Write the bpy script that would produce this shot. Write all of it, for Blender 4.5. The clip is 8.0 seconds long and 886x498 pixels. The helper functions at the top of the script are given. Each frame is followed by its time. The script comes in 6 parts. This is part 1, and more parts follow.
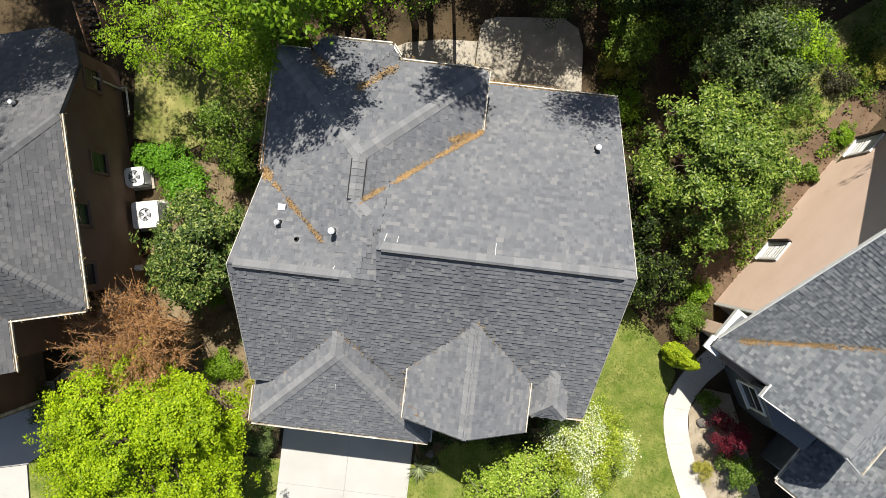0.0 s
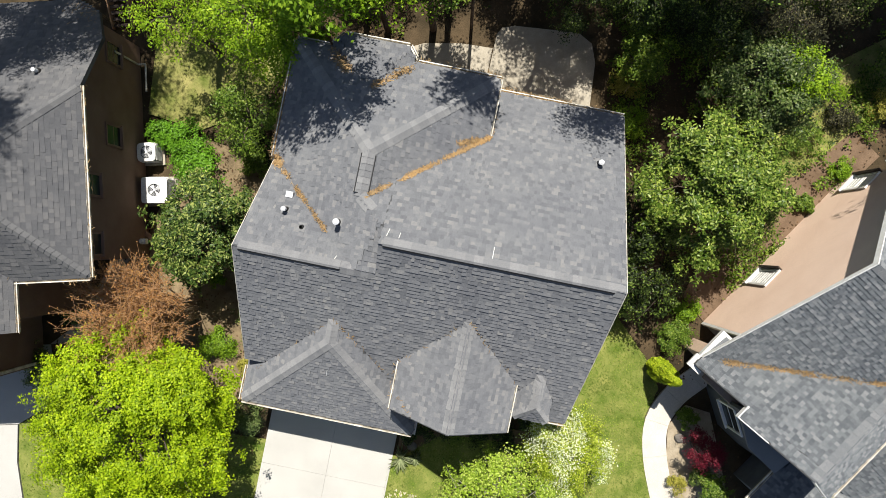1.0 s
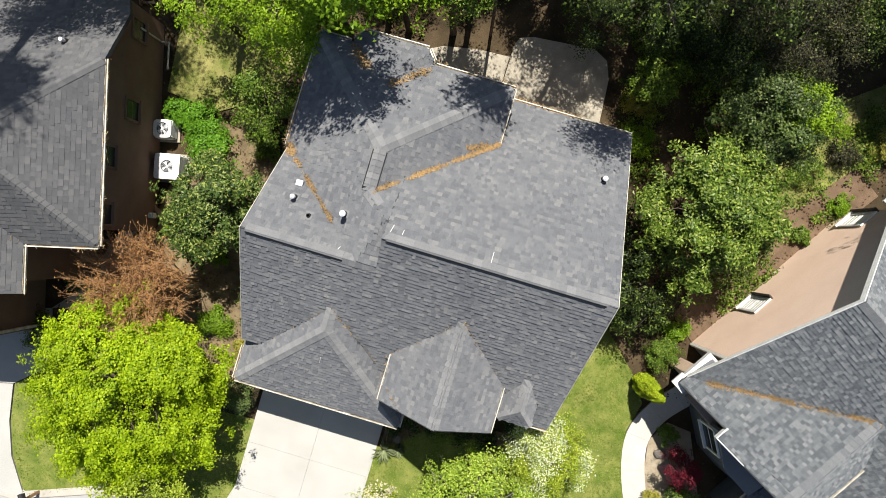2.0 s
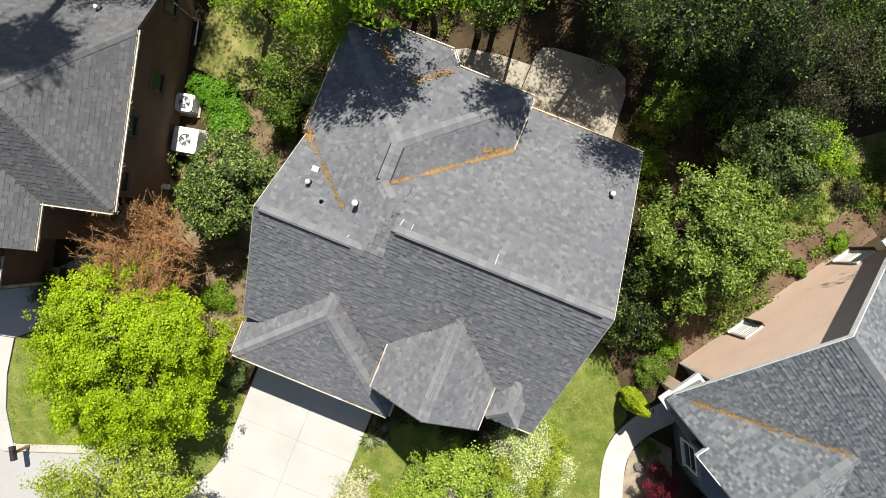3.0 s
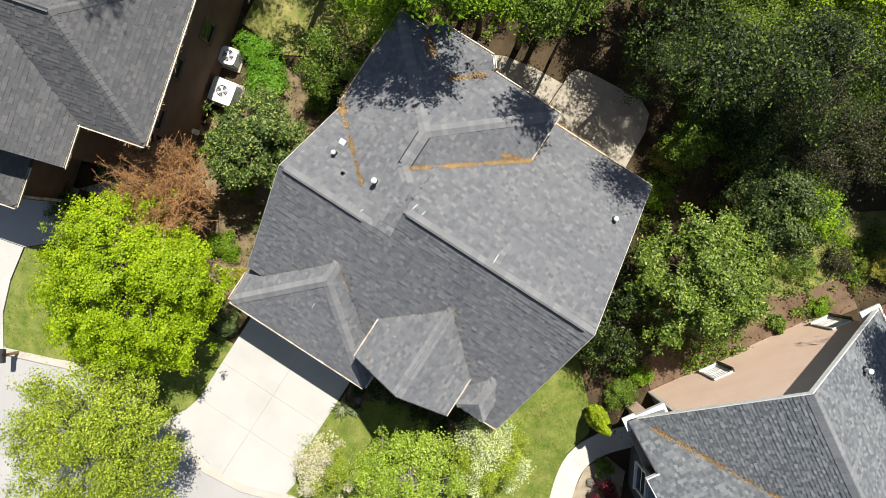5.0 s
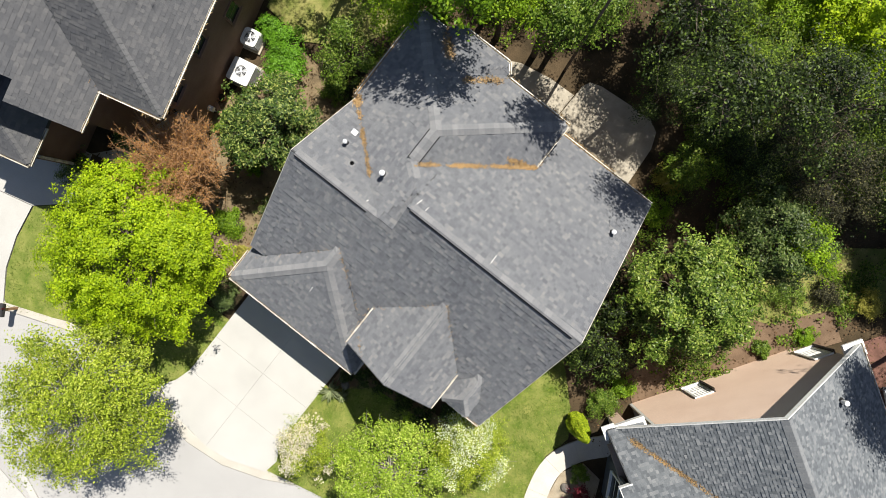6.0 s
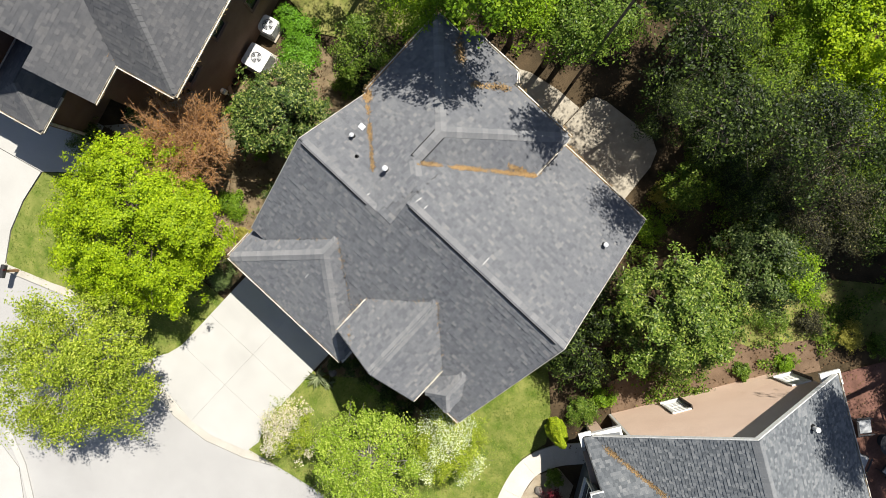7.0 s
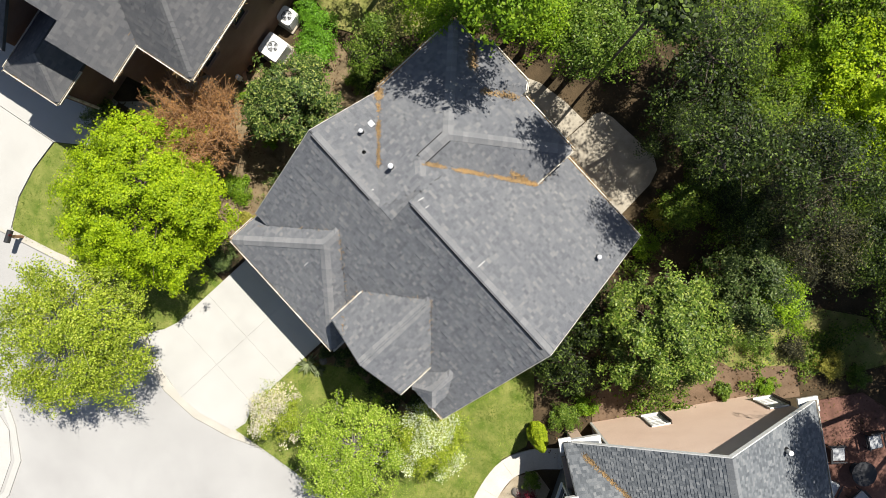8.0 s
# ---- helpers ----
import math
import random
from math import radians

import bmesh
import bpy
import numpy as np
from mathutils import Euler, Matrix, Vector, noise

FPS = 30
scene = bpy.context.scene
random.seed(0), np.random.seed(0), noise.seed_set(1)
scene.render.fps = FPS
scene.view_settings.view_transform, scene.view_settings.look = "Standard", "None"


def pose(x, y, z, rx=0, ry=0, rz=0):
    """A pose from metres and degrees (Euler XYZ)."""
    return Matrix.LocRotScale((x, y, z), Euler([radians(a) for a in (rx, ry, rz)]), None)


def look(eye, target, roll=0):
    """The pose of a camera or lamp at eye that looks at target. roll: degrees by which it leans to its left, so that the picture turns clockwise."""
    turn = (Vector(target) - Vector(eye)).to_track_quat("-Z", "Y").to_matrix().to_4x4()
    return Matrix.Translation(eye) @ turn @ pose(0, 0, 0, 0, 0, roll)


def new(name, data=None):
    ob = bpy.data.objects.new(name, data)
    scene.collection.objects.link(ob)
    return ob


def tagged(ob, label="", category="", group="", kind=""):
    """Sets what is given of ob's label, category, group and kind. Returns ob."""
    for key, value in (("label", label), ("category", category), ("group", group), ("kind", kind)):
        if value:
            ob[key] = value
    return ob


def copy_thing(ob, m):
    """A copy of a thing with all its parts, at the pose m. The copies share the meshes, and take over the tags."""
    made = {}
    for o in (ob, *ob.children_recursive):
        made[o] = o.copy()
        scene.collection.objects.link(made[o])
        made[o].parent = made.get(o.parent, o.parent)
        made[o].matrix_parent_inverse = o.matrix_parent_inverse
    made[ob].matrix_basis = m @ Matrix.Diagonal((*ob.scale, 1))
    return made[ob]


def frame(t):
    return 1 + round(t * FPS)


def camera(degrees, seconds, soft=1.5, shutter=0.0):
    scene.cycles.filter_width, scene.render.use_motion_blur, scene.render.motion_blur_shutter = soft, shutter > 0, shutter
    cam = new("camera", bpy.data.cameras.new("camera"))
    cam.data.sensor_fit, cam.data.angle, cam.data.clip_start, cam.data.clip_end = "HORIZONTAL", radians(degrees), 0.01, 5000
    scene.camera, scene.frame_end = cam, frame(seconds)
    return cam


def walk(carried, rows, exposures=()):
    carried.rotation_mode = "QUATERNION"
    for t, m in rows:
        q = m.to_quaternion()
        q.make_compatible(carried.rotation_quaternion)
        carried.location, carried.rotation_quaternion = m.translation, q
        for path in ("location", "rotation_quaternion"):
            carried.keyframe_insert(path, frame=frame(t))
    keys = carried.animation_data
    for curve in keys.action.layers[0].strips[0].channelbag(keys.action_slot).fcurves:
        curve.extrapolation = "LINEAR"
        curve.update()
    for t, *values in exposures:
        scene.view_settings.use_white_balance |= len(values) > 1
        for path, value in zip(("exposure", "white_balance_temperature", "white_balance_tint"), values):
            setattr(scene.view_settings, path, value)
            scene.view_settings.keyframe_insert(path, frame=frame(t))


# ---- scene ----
cam = camera(59.62, 8.0, soft=0.7)
# seconds, place in metres, turn in degrees: a slow climb with a slow turn to the left
ROWS = [
    (0, 0.702, 1.125, 27.542, -0.270, 1.096, 6.647),
    (0.5, 0.663, 1.148, 27.851, -0.318, 0.962, 9.019),
    (1, 0.654, 1.161, 28.137, -0.347, 0.932, 11.449),
    (1.5, 0.675, 1.188, 28.413, -0.310, 0.971, 13.894),
    (3, 0.470, 1.119, 29.208, -0.391, 0.950, 22.017),
    (3.5, 0.447, 1.040, 29.483, -0.379, 0.921, 24.712),
    (4, 0.449, 0.955, 29.776, -0.371, 0.878, 27.396),
    (4.5, 0.437, 0.888, 30.075, -0.338, 0.852, 30.142),
    (6, 0.421, 0.784, 30.937, -0.430, 0.725, 38.290),
    (6.5, 0.472, 0.824, 31.233, -0.428, 0.697, 40.707),
    (7, 0.556, 0.853, 31.553, -0.391, 0.719, 43.066),
    (7.5, 0.583, 0.862, 31.867, -0.372, 0.679, 45.367),
    (8, 0.544, 0.881, 32.182, -0.410, 0.588, 47.579),
]
walk(cam, [(t, pose(x, y, z, a, b, c)) for t, x, y, z, a, b, c in ROWS], exposures=[(0.0, 0.74), (8.0, 0.72)])

# ---------------------------------------------------------------- light
SUN_TO = Vector((-0.065, 0.463, 1.0)).normalized()          # towards the sun
world = bpy.data.worlds.new("sky")
scene.world = world
world.use_nodes = True
wn = world.node_tree.nodes
sky = wn.new("ShaderNodeTexSky")
sky.sky_type = "NISHITA"
sky.sun_disc = False
sky.sun_elevation = math.asin(SUN_TO.z)
sky.sun_rotation = math.atan2(SUN_TO.x, SUN_TO.y)
wn["Background"].inputs["Strength"].default_value = 0.062
world.node_tree.links.new(sky.outputs[0], wn["Background"].inputs["Color"])
sun_data = bpy.data.lights.new("sun", "SUN")
sun_data.energy, sun_data.angle, sun_data.color = 5.0, radians(0.53), (1.0, 0.955, 0.87)
sun = new("sun", sun_data)
sun.matrix_world = look((0, 0, 60), Vector((0, 0, 60)) - SUN_TO)

# ---------------------------------------------------------------- materials


def mat(name, rough=0.8, spec=0.3):
    m = bpy.data.materials.new(name)
    m.use_nodes = True
    b = m.node_tree.nodes["Principled BSDF"]
    b.inputs["Roughness"].default_value = rough
    b.inputs["Specular IOR Level"].default_value = spec
    return m, m.node_tree, b


def ramp(nt, stops, fac, interp="LINEAR"):
    r = nt.nodes.new("ShaderNodeValToRGB")
    r.color_ramp.interpolation = interp
    while len(r.color_ramp.elements) < len(stops):
        r.color_ramp.elements.new(0.5)
    for e, (p, c) in zip(r.color_ramp.elements, stops):
        e.position, e.color = p, (*c, 1)
    nt.links.new(fac, r.inputs["Fac"])
    return r.outputs["Color"]


def noise_fac(nt, scale, detail=6, rough=0.6, space="Object", stretch=None):
    tc = nt.nodes.new("ShaderNodeTexCoord")
    vec = tc.outputs[space]
    if stretch:
        mp = nt.nodes.new("ShaderNodeMapping")
        mp.inputs["Scale"].default_value = stretch
        nt.links.new(vec, mp.inputs["Vector"])
        vec = mp.outputs["Vector"]
    n = nt.nodes.new("ShaderNodeTexNoise")
    n.inputs["Scale"].default_value, n.inputs["Detail"].default_value, n.inputs["Roughness"].default_value = scale, detail, rough
    nt.links.new(vec, n.inputs["Vector"])
    return n.outputs["Fac"]


def mix(nt, a, b, fac, mode="MIX"):
    n = nt.nodes.new("ShaderNodeMix")
    n.data_type, n.blend_type = "RGBA", mode
    for sock, v in ((n.inputs[6], a), (n.inputs[7], b), (n.inputs[0], fac)):
        if isinstance(v, (tuple, float, int)):
            sock.default_value = (*v, 1) if isinstance(v, tuple) else v
        else:
            nt.links.new(v, sock)
    return n.outputs[2]


def bump(nt, b, fac, strength, dist=0.02):
    n = nt.nodes.new("ShaderNodeBump")
    n.inputs["Strength"].default_value, n.inputs["Distance"].default_value = strength, dist
    nt.links.new(fac, n.inputs["Height"])
    nt.links.new(n.outputs["Normal"], b.inputs["Normal"])


def surface(name, dark, light, scale, rough=0.85, fine=40.0, bmp=0.3, dist=0.01, spec=0.25, lo=0.3, hi=0.7, space="Object"):
    """A two-scale mottled surface."""
    m, nt, b = mat(name, rough, spec)
    big = noise_fac(nt, scale, 5, 0.6, space)
    small = noise_fac(nt, fine, 4, 0.7, space)
    c = ramp(nt, [(lo, dark), (hi, light)], big)
    c2 = ramp(nt, [(0.25, (0.72, 0.72, 0.72)), (0.75, (1.2, 1.2, 1.2))], small)
    nt.links.new(mix(nt, c, c2, 1.0, "MULTIPLY"), b.inputs["Base Color"])
    bump(nt, b, small, bmp, dist)
    return m


def shingle_mat(name, tones, warm, matt=0.6):
    """Asphalt shingles: every tab its own tone, mineral grit and faint weather streaks."""
    m, nt, b = mat(name, 0.9, 0.35)
    b.inputs["Diffuse Roughness"].default_value = matt
    geo = nt.nodes.new("ShaderNodeNewGeometry")
    oi = nt.nodes.new("ShaderNodeObjectInfo")
    add = nt.nodes.new("ShaderNodeMath")
    add.operation = "ADD"
    nt.links.new(geo.outputs["Random Per Island"], add.inputs[0])
    nt.links.new(oi.outputs["Random"], add.inputs[1])
    fr = nt.nodes.new("ShaderNodeMath")
    fr.operation = "FRACT"
    nt.links.new(add.outputs[0], fr.inputs[0])
    c = ramp(nt, tones, fr.outputs[0])
    grit = noise_fac(nt, 70.0, 3, 0.8)
    c = mix(nt, c, ramp(nt, [(0.3, (0.62, 0.62, 0.64)), (0.7, (1.32, 1.32, 1.3))], grit), 1.0, "MULTIPLY")
    stain = noise_fac(nt, 0.55, 5, 0.65)
    c = mix(nt, c, ramp(nt, [(0.3, (0.9, 0.9, 0.92)), (0.7, warm)], stain), 1.0, "MULTIPLY")
    nt.links.new(c, b.inputs["Base Color"])
    bump(nt, b, grit, 0.5, 0.006)
    return m


M_SHINGLE = shingle_mat("shingle_grey", [(0.0, (0.112, 0.117, 0.127)), (0.3, (0.132, 0.137, 0.148)), (0.75, (0.149, 0.154, 0.163)), (0.93, (0.17, 0.172, 0.177)), (1.0, (0.196, 0.196, 0.195))], (1.1, 1.09, 1.07))
M_CAP = shingle_mat("cap_shingle", [(0.0, (0.16, 0.163, 0.169)), (1.0, (0.214, 0.215, 0.217))], (1.06, 1.06, 1.05))
M_SHINGLE_L = shingle_mat("shingle_grey_neighbour", [(0.0, (0.08, 0.082, 0.087)), (0.6, (0.098, 0.099, 0.103)), (1.0, (0.12, 0.119, 0.12))], (1.08, 1.06, 1.04), 0.0)
M_CAP_L = shingle_mat("cap_shingle_neighbour", [(0.0, (0.108, 0.108, 0.111)), (1.0, (0.136, 0.135, 0.136))], (1.05, 1.05, 1.04), 0.3)
M_SHINGLE_R = shingle_mat("shingle_blue_grey", [(0.0, (0.09, 0.1, 0.11)), (0.4, (0.125, 0.136, 0.147)), (0.8, (0.165, 0.176, 0.185)), (1.0, (0.21, 0.218, 0.224))], (1.08, 1.07, 1.05))
M_CAP_R = shingle_mat("cap_shingle_blue_grey", [(0.0, (0.15, 0.158, 0.167)), (1.0, (0.2, 0.206, 0.212))], (1.06, 1.06, 1.05))
M_FELT = surface("roof_underlay", (0.05, 0.052, 0.056), (0.075, 0.077, 0.08), 2.0)
# Near-black colour carries the shadow line along the ridge vents.
M_VENT_SHADOW = surface("ridge_vent_shadow_black", (0.012, 0.012, 0.013), (0.02, 0.02, 0.022), 4.0, 0.7)
M_WHITE = surface("white_trim", (0.66, 0.65, 0.61), (0.8, 0.79, 0.76), 3.0, 0.5, 25, 0.1)
M_GUTTER = surface("white_gutter", (0.32, 0.28, 0.21), (0.68, 0.65, 0.58), 2.5, 0.45, 18, 0.1)
M_TAN = surface("tan_wall", (0.27, 0.2, 0.15), (0.34, 0.26, 0.2), 2.0)
M_BROWN = surface("brown_stucco", (0.17, 0.1, 0.07), (0.22, 0.14, 0.1), 0.9, 0.9, 55, 0.4)
M_SIDING = surface("tan_siding", (0.7, 0.51, 0.39), (0.78, 0.59, 0.46), 0.8, 0.7, 30, 0.15)
M_CONCRETE = surface("driveway_concrete", (0.37, 0.361, 0.337), (0.44, 0.43, 0.405), 0.5, 0.9, 45, 0.2)
M_WALKC = surface("walk_concrete", (0.45, 0.415, 0.365), (0.55, 0.515, 0.46), 0.9, 0.9, 45, 0.25)
M_KERB = surface("kerb_concrete", (0.36, 0.335, 0.285), (0.45, 0.42, 0.37), 0.9, 0.9, 45, 0.25)
M_STREET = surface("street_asphalt", (0.31, 0.302, 0.292), (0.37, 0.362, 0.35), 0.35, 0.95, 60, 0.3)
M_PATIO = surface("patio_concrete", (0.27, 0.238, 0.186), (0.42, 0.378, 0.304), 1.3, 0.95, 40, 0.3)
M_GROUND = surface("leaf_litter_soil", (0.03, 0.024, 0.014), (0.1, 0.07, 0.04), 0.8, 0.95, 22, 0.7, 0.04, 0.1)
M_CLAY = surface("red_clay_soil", (0.1, 0.066, 0.042), (0.2, 0.135, 0.088), 1.1, 0.95, 30, 0.5, 0.03, 0.1)
M_BARK = surface("bark", (0.06, 0.045, 0.033), (0.15, 0.12, 0.095), 6.0, 0.95, 40, 0.6, 0.02)
M_PALEBARK = surface("pale_bark", (0.22, 0.2, 0.17), (0.4, 0.37, 0.32), 5.0, 0.95, 40, 0.5, 0.02)
M_TWIG = surface("red_brown_twig", (0.24, 0.12, 0.055), (0.48, 0.29, 0.15), 5.0, 0.9, 40, 0.3)
M_STEEL = surface("galvanised_metal", (0.55, 0.56, 0.58), (0.72, 0.73, 0.74), 6.0, 0.4, 40, 0.05)
M_BLACK = surface("black_rubber", (0.012, 0.012, 0.012), (0.03, 0.03, 0.03), 6.0, 0.7)
M_ACWHITE = surface("ac_painted_steel", (0.66, 0.65, 0.62), (0.78, 0.77, 0.74), 5.0, 0.45, 30, 0.05)
M_ROCK = surface("rock", (0.1, 0.09, 0.08), (0.2, 0.18, 0.16), 4.0, 0.9, 30, 0.7, 0.03)
M_WOOD = surface("weathered_wood", (0.32, 0.18, 0.1), (0.45, 0.28, 0.17), 4.0, 0.85, 40, 0.3)
M_CUSHION = surface("grey_fabric", (0.33, 0.34, 0.35), (0.42, 0.43, 0.44), 6.0, 0.9, 60, 0.2)
M_DARKWOOD_REVEAL = surface("dark_stained_wood_and_reveal_shade", (0.035, 0.024, 0.018), (0.07, 0.05, 0.038), 5.0, 0.7)
M_DARKMETAL = surface("dark_metal", (0.02, 0.02, 0.022), (0.04, 0.04, 0.043), 6.0, 0.5)

M_GLASS, _nt, _b = mat("window_glass", 0.2, 0.12)
_b.inputs["Base Color"].default_value = (0.02, 0.025, 0.03, 1)


def leaf_mat(name, tones, gloss=0.45, through_light=0.35, patchy=0.2):
    """Leaves: each its own tone, some light passing through."""
    m, nt, b = mat(name, gloss, 0.2)
    geo = nt.nodes.new("ShaderNodeNewGeometry")
    c = ramp(nt, tones, geo.outputs["Random Per Island"])
    big = noise_fac(nt, 0.9, 3, 0.5)
    lo, hi = 1 - patchy, 1 + patchy
    c = mix(nt, c, ramp(nt, [(0.3, (lo, lo * 1.03, lo * 1.05)), (0.7, (hi, hi * 0.97, hi * 0.85))], big), 1.0, "MULTIPLY")
    nt.links.new(c, b.inputs["Base Color"])
    tr = nt.nodes.new("ShaderNodeBsdfTranslucent")
    nt.links.new(c, tr.inputs["Color"])
    ms = nt.nodes.new("ShaderNodeMixShader")
    ms.inputs[0].default_value = through_light
    out = nt.nodes["Material Output"]
    nt.links.new(b.outputs[0], ms.inputs[1])
    nt.links.new(tr.outputs[0], ms.inputs[2])
    nt.links.new(ms.outputs[0], out.inputs["Surface"])
    return m


M_LIME = leaf_mat("lime_leaves", [(0, (0.15, 0.24, 0.004)), (0.5, (0.3, 0.43, 0.01)), (1, (0.48, 0.59, 0.022))], 0.5, 0.45)
M_OLIVE = leaf_mat("pale_olive_leaves", [(0, (0.12, 0.18, 0.012)), (0.6, (0.3, 0.385, 0.025)), (1, (0.5, 0.55, 0.09))])
# The lightest tones stand in for sun highlights on the dark leaves.
M_MAGNOLIA = leaf_mat("dark_glossy_leaves_with_highlight_tones", [(0, (0.02, 0.045, 0.01)), (0.6, (0.08, 0.13, 0.024)), (1, (0.31, 0.35, 0.1))], 0.42, 0.2)
M_GREEN = leaf_mat("mid_green_leaves", [(0, (0.055, 0.105, 0.012)), (0.6, (0.12, 0.2, 0.022)), (1, (0.24, 0.31, 0.06))], 0.35)
M_FRESH = leaf_mat("fresh_green_leaves", [(0, (0.085, 0.165, 0.008)), (0.6, (0.16, 0.28, 0.014)), (1, (0.27, 0.39, 0.03))])
M_SPRING = leaf_mat("spring_green_leaves", [(0, (0.11, 0.2, 0.006)), (0.6, (0.2, 0.33, 0.012)), (1, (0.33, 0.45, 0.03))])
# Woodland shade is put into these dark tones, sunlit sparkle into the brightest.
M_FOREST_SHADE = leaf_mat("forest_leaves_shade_toned", [(0, (0.01, 0.019, 0.004)), (0.7, (0.028, 0.046, 0.0095)), (1, (0.15, 0.22, 0.038))], 0.45, 0.25, patchy=0.5)
M_WOODLAND = leaf_mat("woodland_leaves", [(0, (0.045, 0.09, 0.009)), (0.6, (0.105, 0.17, 0.015)), (1, (0.24, 0.31, 0.045))], 0.5, patchy=0.5)
# Brownish leaves darkened for shade; the few bright tones act as sunlit flecks.
M_DUSK_SHADE = leaf_mat("brown_green_leaves_shade_toned", [(0, (0.018, 0.019, 0.01)), (0.7, (0.036, 0.037, 0.018)), (1, (0.16, 0.155, 0.065))], 0.6, 0.25, patchy=0.5)
M_PETAL = leaf_mat("white_petals", [(0, (0.42, 0.5, 0.24)), (0.5, (0.6, 0.64, 0.42)), (1, (0.74, 0.75, 0.62))], 0.6)
M_CREAM = leaf_mat("cream_petals", [(0, (0.45, 0.42, 0.3)), (1, (0.7, 0.63, 0.52))], 0.6)
M_RED = leaf_mat("red_leaves", [(0, (0.06, 0.006, 0.012)), (1, (0.18, 0.015, 0.032))], 0.5)
M_RUST = leaf_mat("rust_leaves", [(0, (0.2, 0.085, 0.03)), (1, (0.42, 0.23, 0.08))], 0.6)
M_YELLOW = leaf_mat("yellow_green_leaves", [(0, (0.22, 0.22, 0.03)), (1, (0.42, 0.38, 0.08))], 0.6)
M_GRASS = leaf_mat("grass_blades", [(0, (0.08, 0.15, 0.016)), (0.6, (0.175, 0.25, 0.034)), (1, (0.33, 0.36, 0.1))], 0.6, patchy=0.45)
M_NEEDLE = leaf_mat("pine_needles", [(0, (0.24, 0.15, 0.075)), (1, (0.42, 0.29, 0.15))], 0.7, 0.1)
M_LITTER = leaf_mat("dry_leaves", [(0, (0.05, 0.03, 0.015)), (1, (0.15, 0.09, 0.05))], 0.8, 0.1)
M_IVY = leaf_mat("bright_ivy_leaves", [(0, (0.08, 0.19, 0.012)), (1, (0.18, 0.38, 0.03))], 0.4)
M_LAWN_WORN = surface("thin_lawn_soil", (0.1, 0.13, 0.025), (0.3, 0.27, 0.1), 1.3, 0.95, 30, 0.6, 0.03, 0.1)
M_LAWN = surface("lawn_soil", (0.07, 0.118, 0.015), (0.24, 0.245, 0.07), 1.7, 0.95, 35, 0.6, 0.03, 0.1)

# ---------------------------------------------------------------- mesh helpers


def from_lists(name, verts, faces, material, parent=None, label="", smooth=False):
    me = bpy.data.meshes.new(name)
    me.from_pydata([tuple(v) for v in verts], [], faces)
    if material:
        me.materials.append(material)
    if smooth:
        me.shade_smooth()
    ob = new(name, me)
    if parent:
        ob.parent = parent
    if label:
        ob["label"] = label
    return ob


def part(name, bm, material, parent, label="", smooth=False):
    """One mesh object under a thing or a part."""
    me = bpy.data.meshes.new(name)
    bmesh.ops.recalc_face_normals(bm, faces=bm.faces)
    bm.to_mesh(me)
    bm.free()
    me.materials.append(material)
    if smooth:
        me.shade_smooth()
    ob = new(name, me)
    ob.parent = parent
    if label:
        ob["label"] = label
    return ob


def thing(name, m=None, label="", category="", group="", kind=""):
    ob = new(name)
    ob.empty_display_size = 0.2
    if m is not None:
        ob.matrix_basis = m
    return tagged(ob, label, category, group, kind)


def add_box(bm, lo, hi, bevel=0.0, m=None):
    lo, hi = Vector(lo), Vector(hi)
    r = bmesh.ops.create_cube(bm, size=1.0)
    vs = r["verts"]
    for v in vs:
        v.co = Vector(((lo[i] + hi[i]) / 2 + v.co[i] * (hi[i] - lo[i]) for i in range(3)))
    if bevel:
        es = list({e for v in vs for e in v.link_edges})
        out = bmesh.ops.bevel(bm, geom=es, offset=bevel, segments=2, affect="EDGES", profile=0.5)
        vs = list({v for f in out["faces"] for v in f.verts} | {v for v in vs if v.is_valid})
    if m is not None:
        bmesh.ops.transform(bm, matrix=m, verts=vs)
    return vs


def add_tube(bm, p0, p1, r0, r1, n=8, caps=True):
    p0, p1 = Vector(p0), Vector(p1)
    q = (p1 - p0).to_track_quat("Z", "Y")
    rings = []
    for p, r in ((p0, r0), (p1, r1)):
        rings.append([bm.verts.new(p + q @ Vector((r * math.cos(6.28319 * i / n), r * math.sin(6.28319 * i / n), 0))) for i in range(n)])
    for i in range(n):
        bm.faces.new((rings[0][i], rings[0][(i + 1) % n], rings[1][(i + 1) % n], rings[1][i]))
    if caps:
        bm.faces.new(rings[0][::-1])
        bm.faces.new(rings[1])


def tube_lists(verts, faces, p0, p1, r0, r1, n=5):
    p0, p1 = Vector(p0), Vector(p1)
    q = (p1 - p0).to_track_quat("Z", "Y")
    k = len(verts)
    for p, r in ((p0, r0), (p1, r1)):
        for i in range(n):
            verts.append(p + q @ Vector((r * math.cos(6.28319 * i / n), r * math.sin(6.28319 * i / n), 0)))
    for i in range(n):
        faces.append((k + i, k + (i + 1) % n, k + n + (i + 1) % n, k + n + i))


def prism(bm, poly, top, bottom):
    """A solid over a plan polygon; top and bottom give z from x, y."""
    t = [bm.verts.new((x, y, top(x, y))) for x, y in poly]
    b = [bm.verts.new((x, y, bottom(x, y))) for x, y in poly]
    n = len(poly)
    bm.faces.new(t)
    bm.faces.new(b[::-1])
    for i in range(n):
        bm.faces.new((t[i], b[i], b[(i + 1) % n], t[(i + 1) % n]))


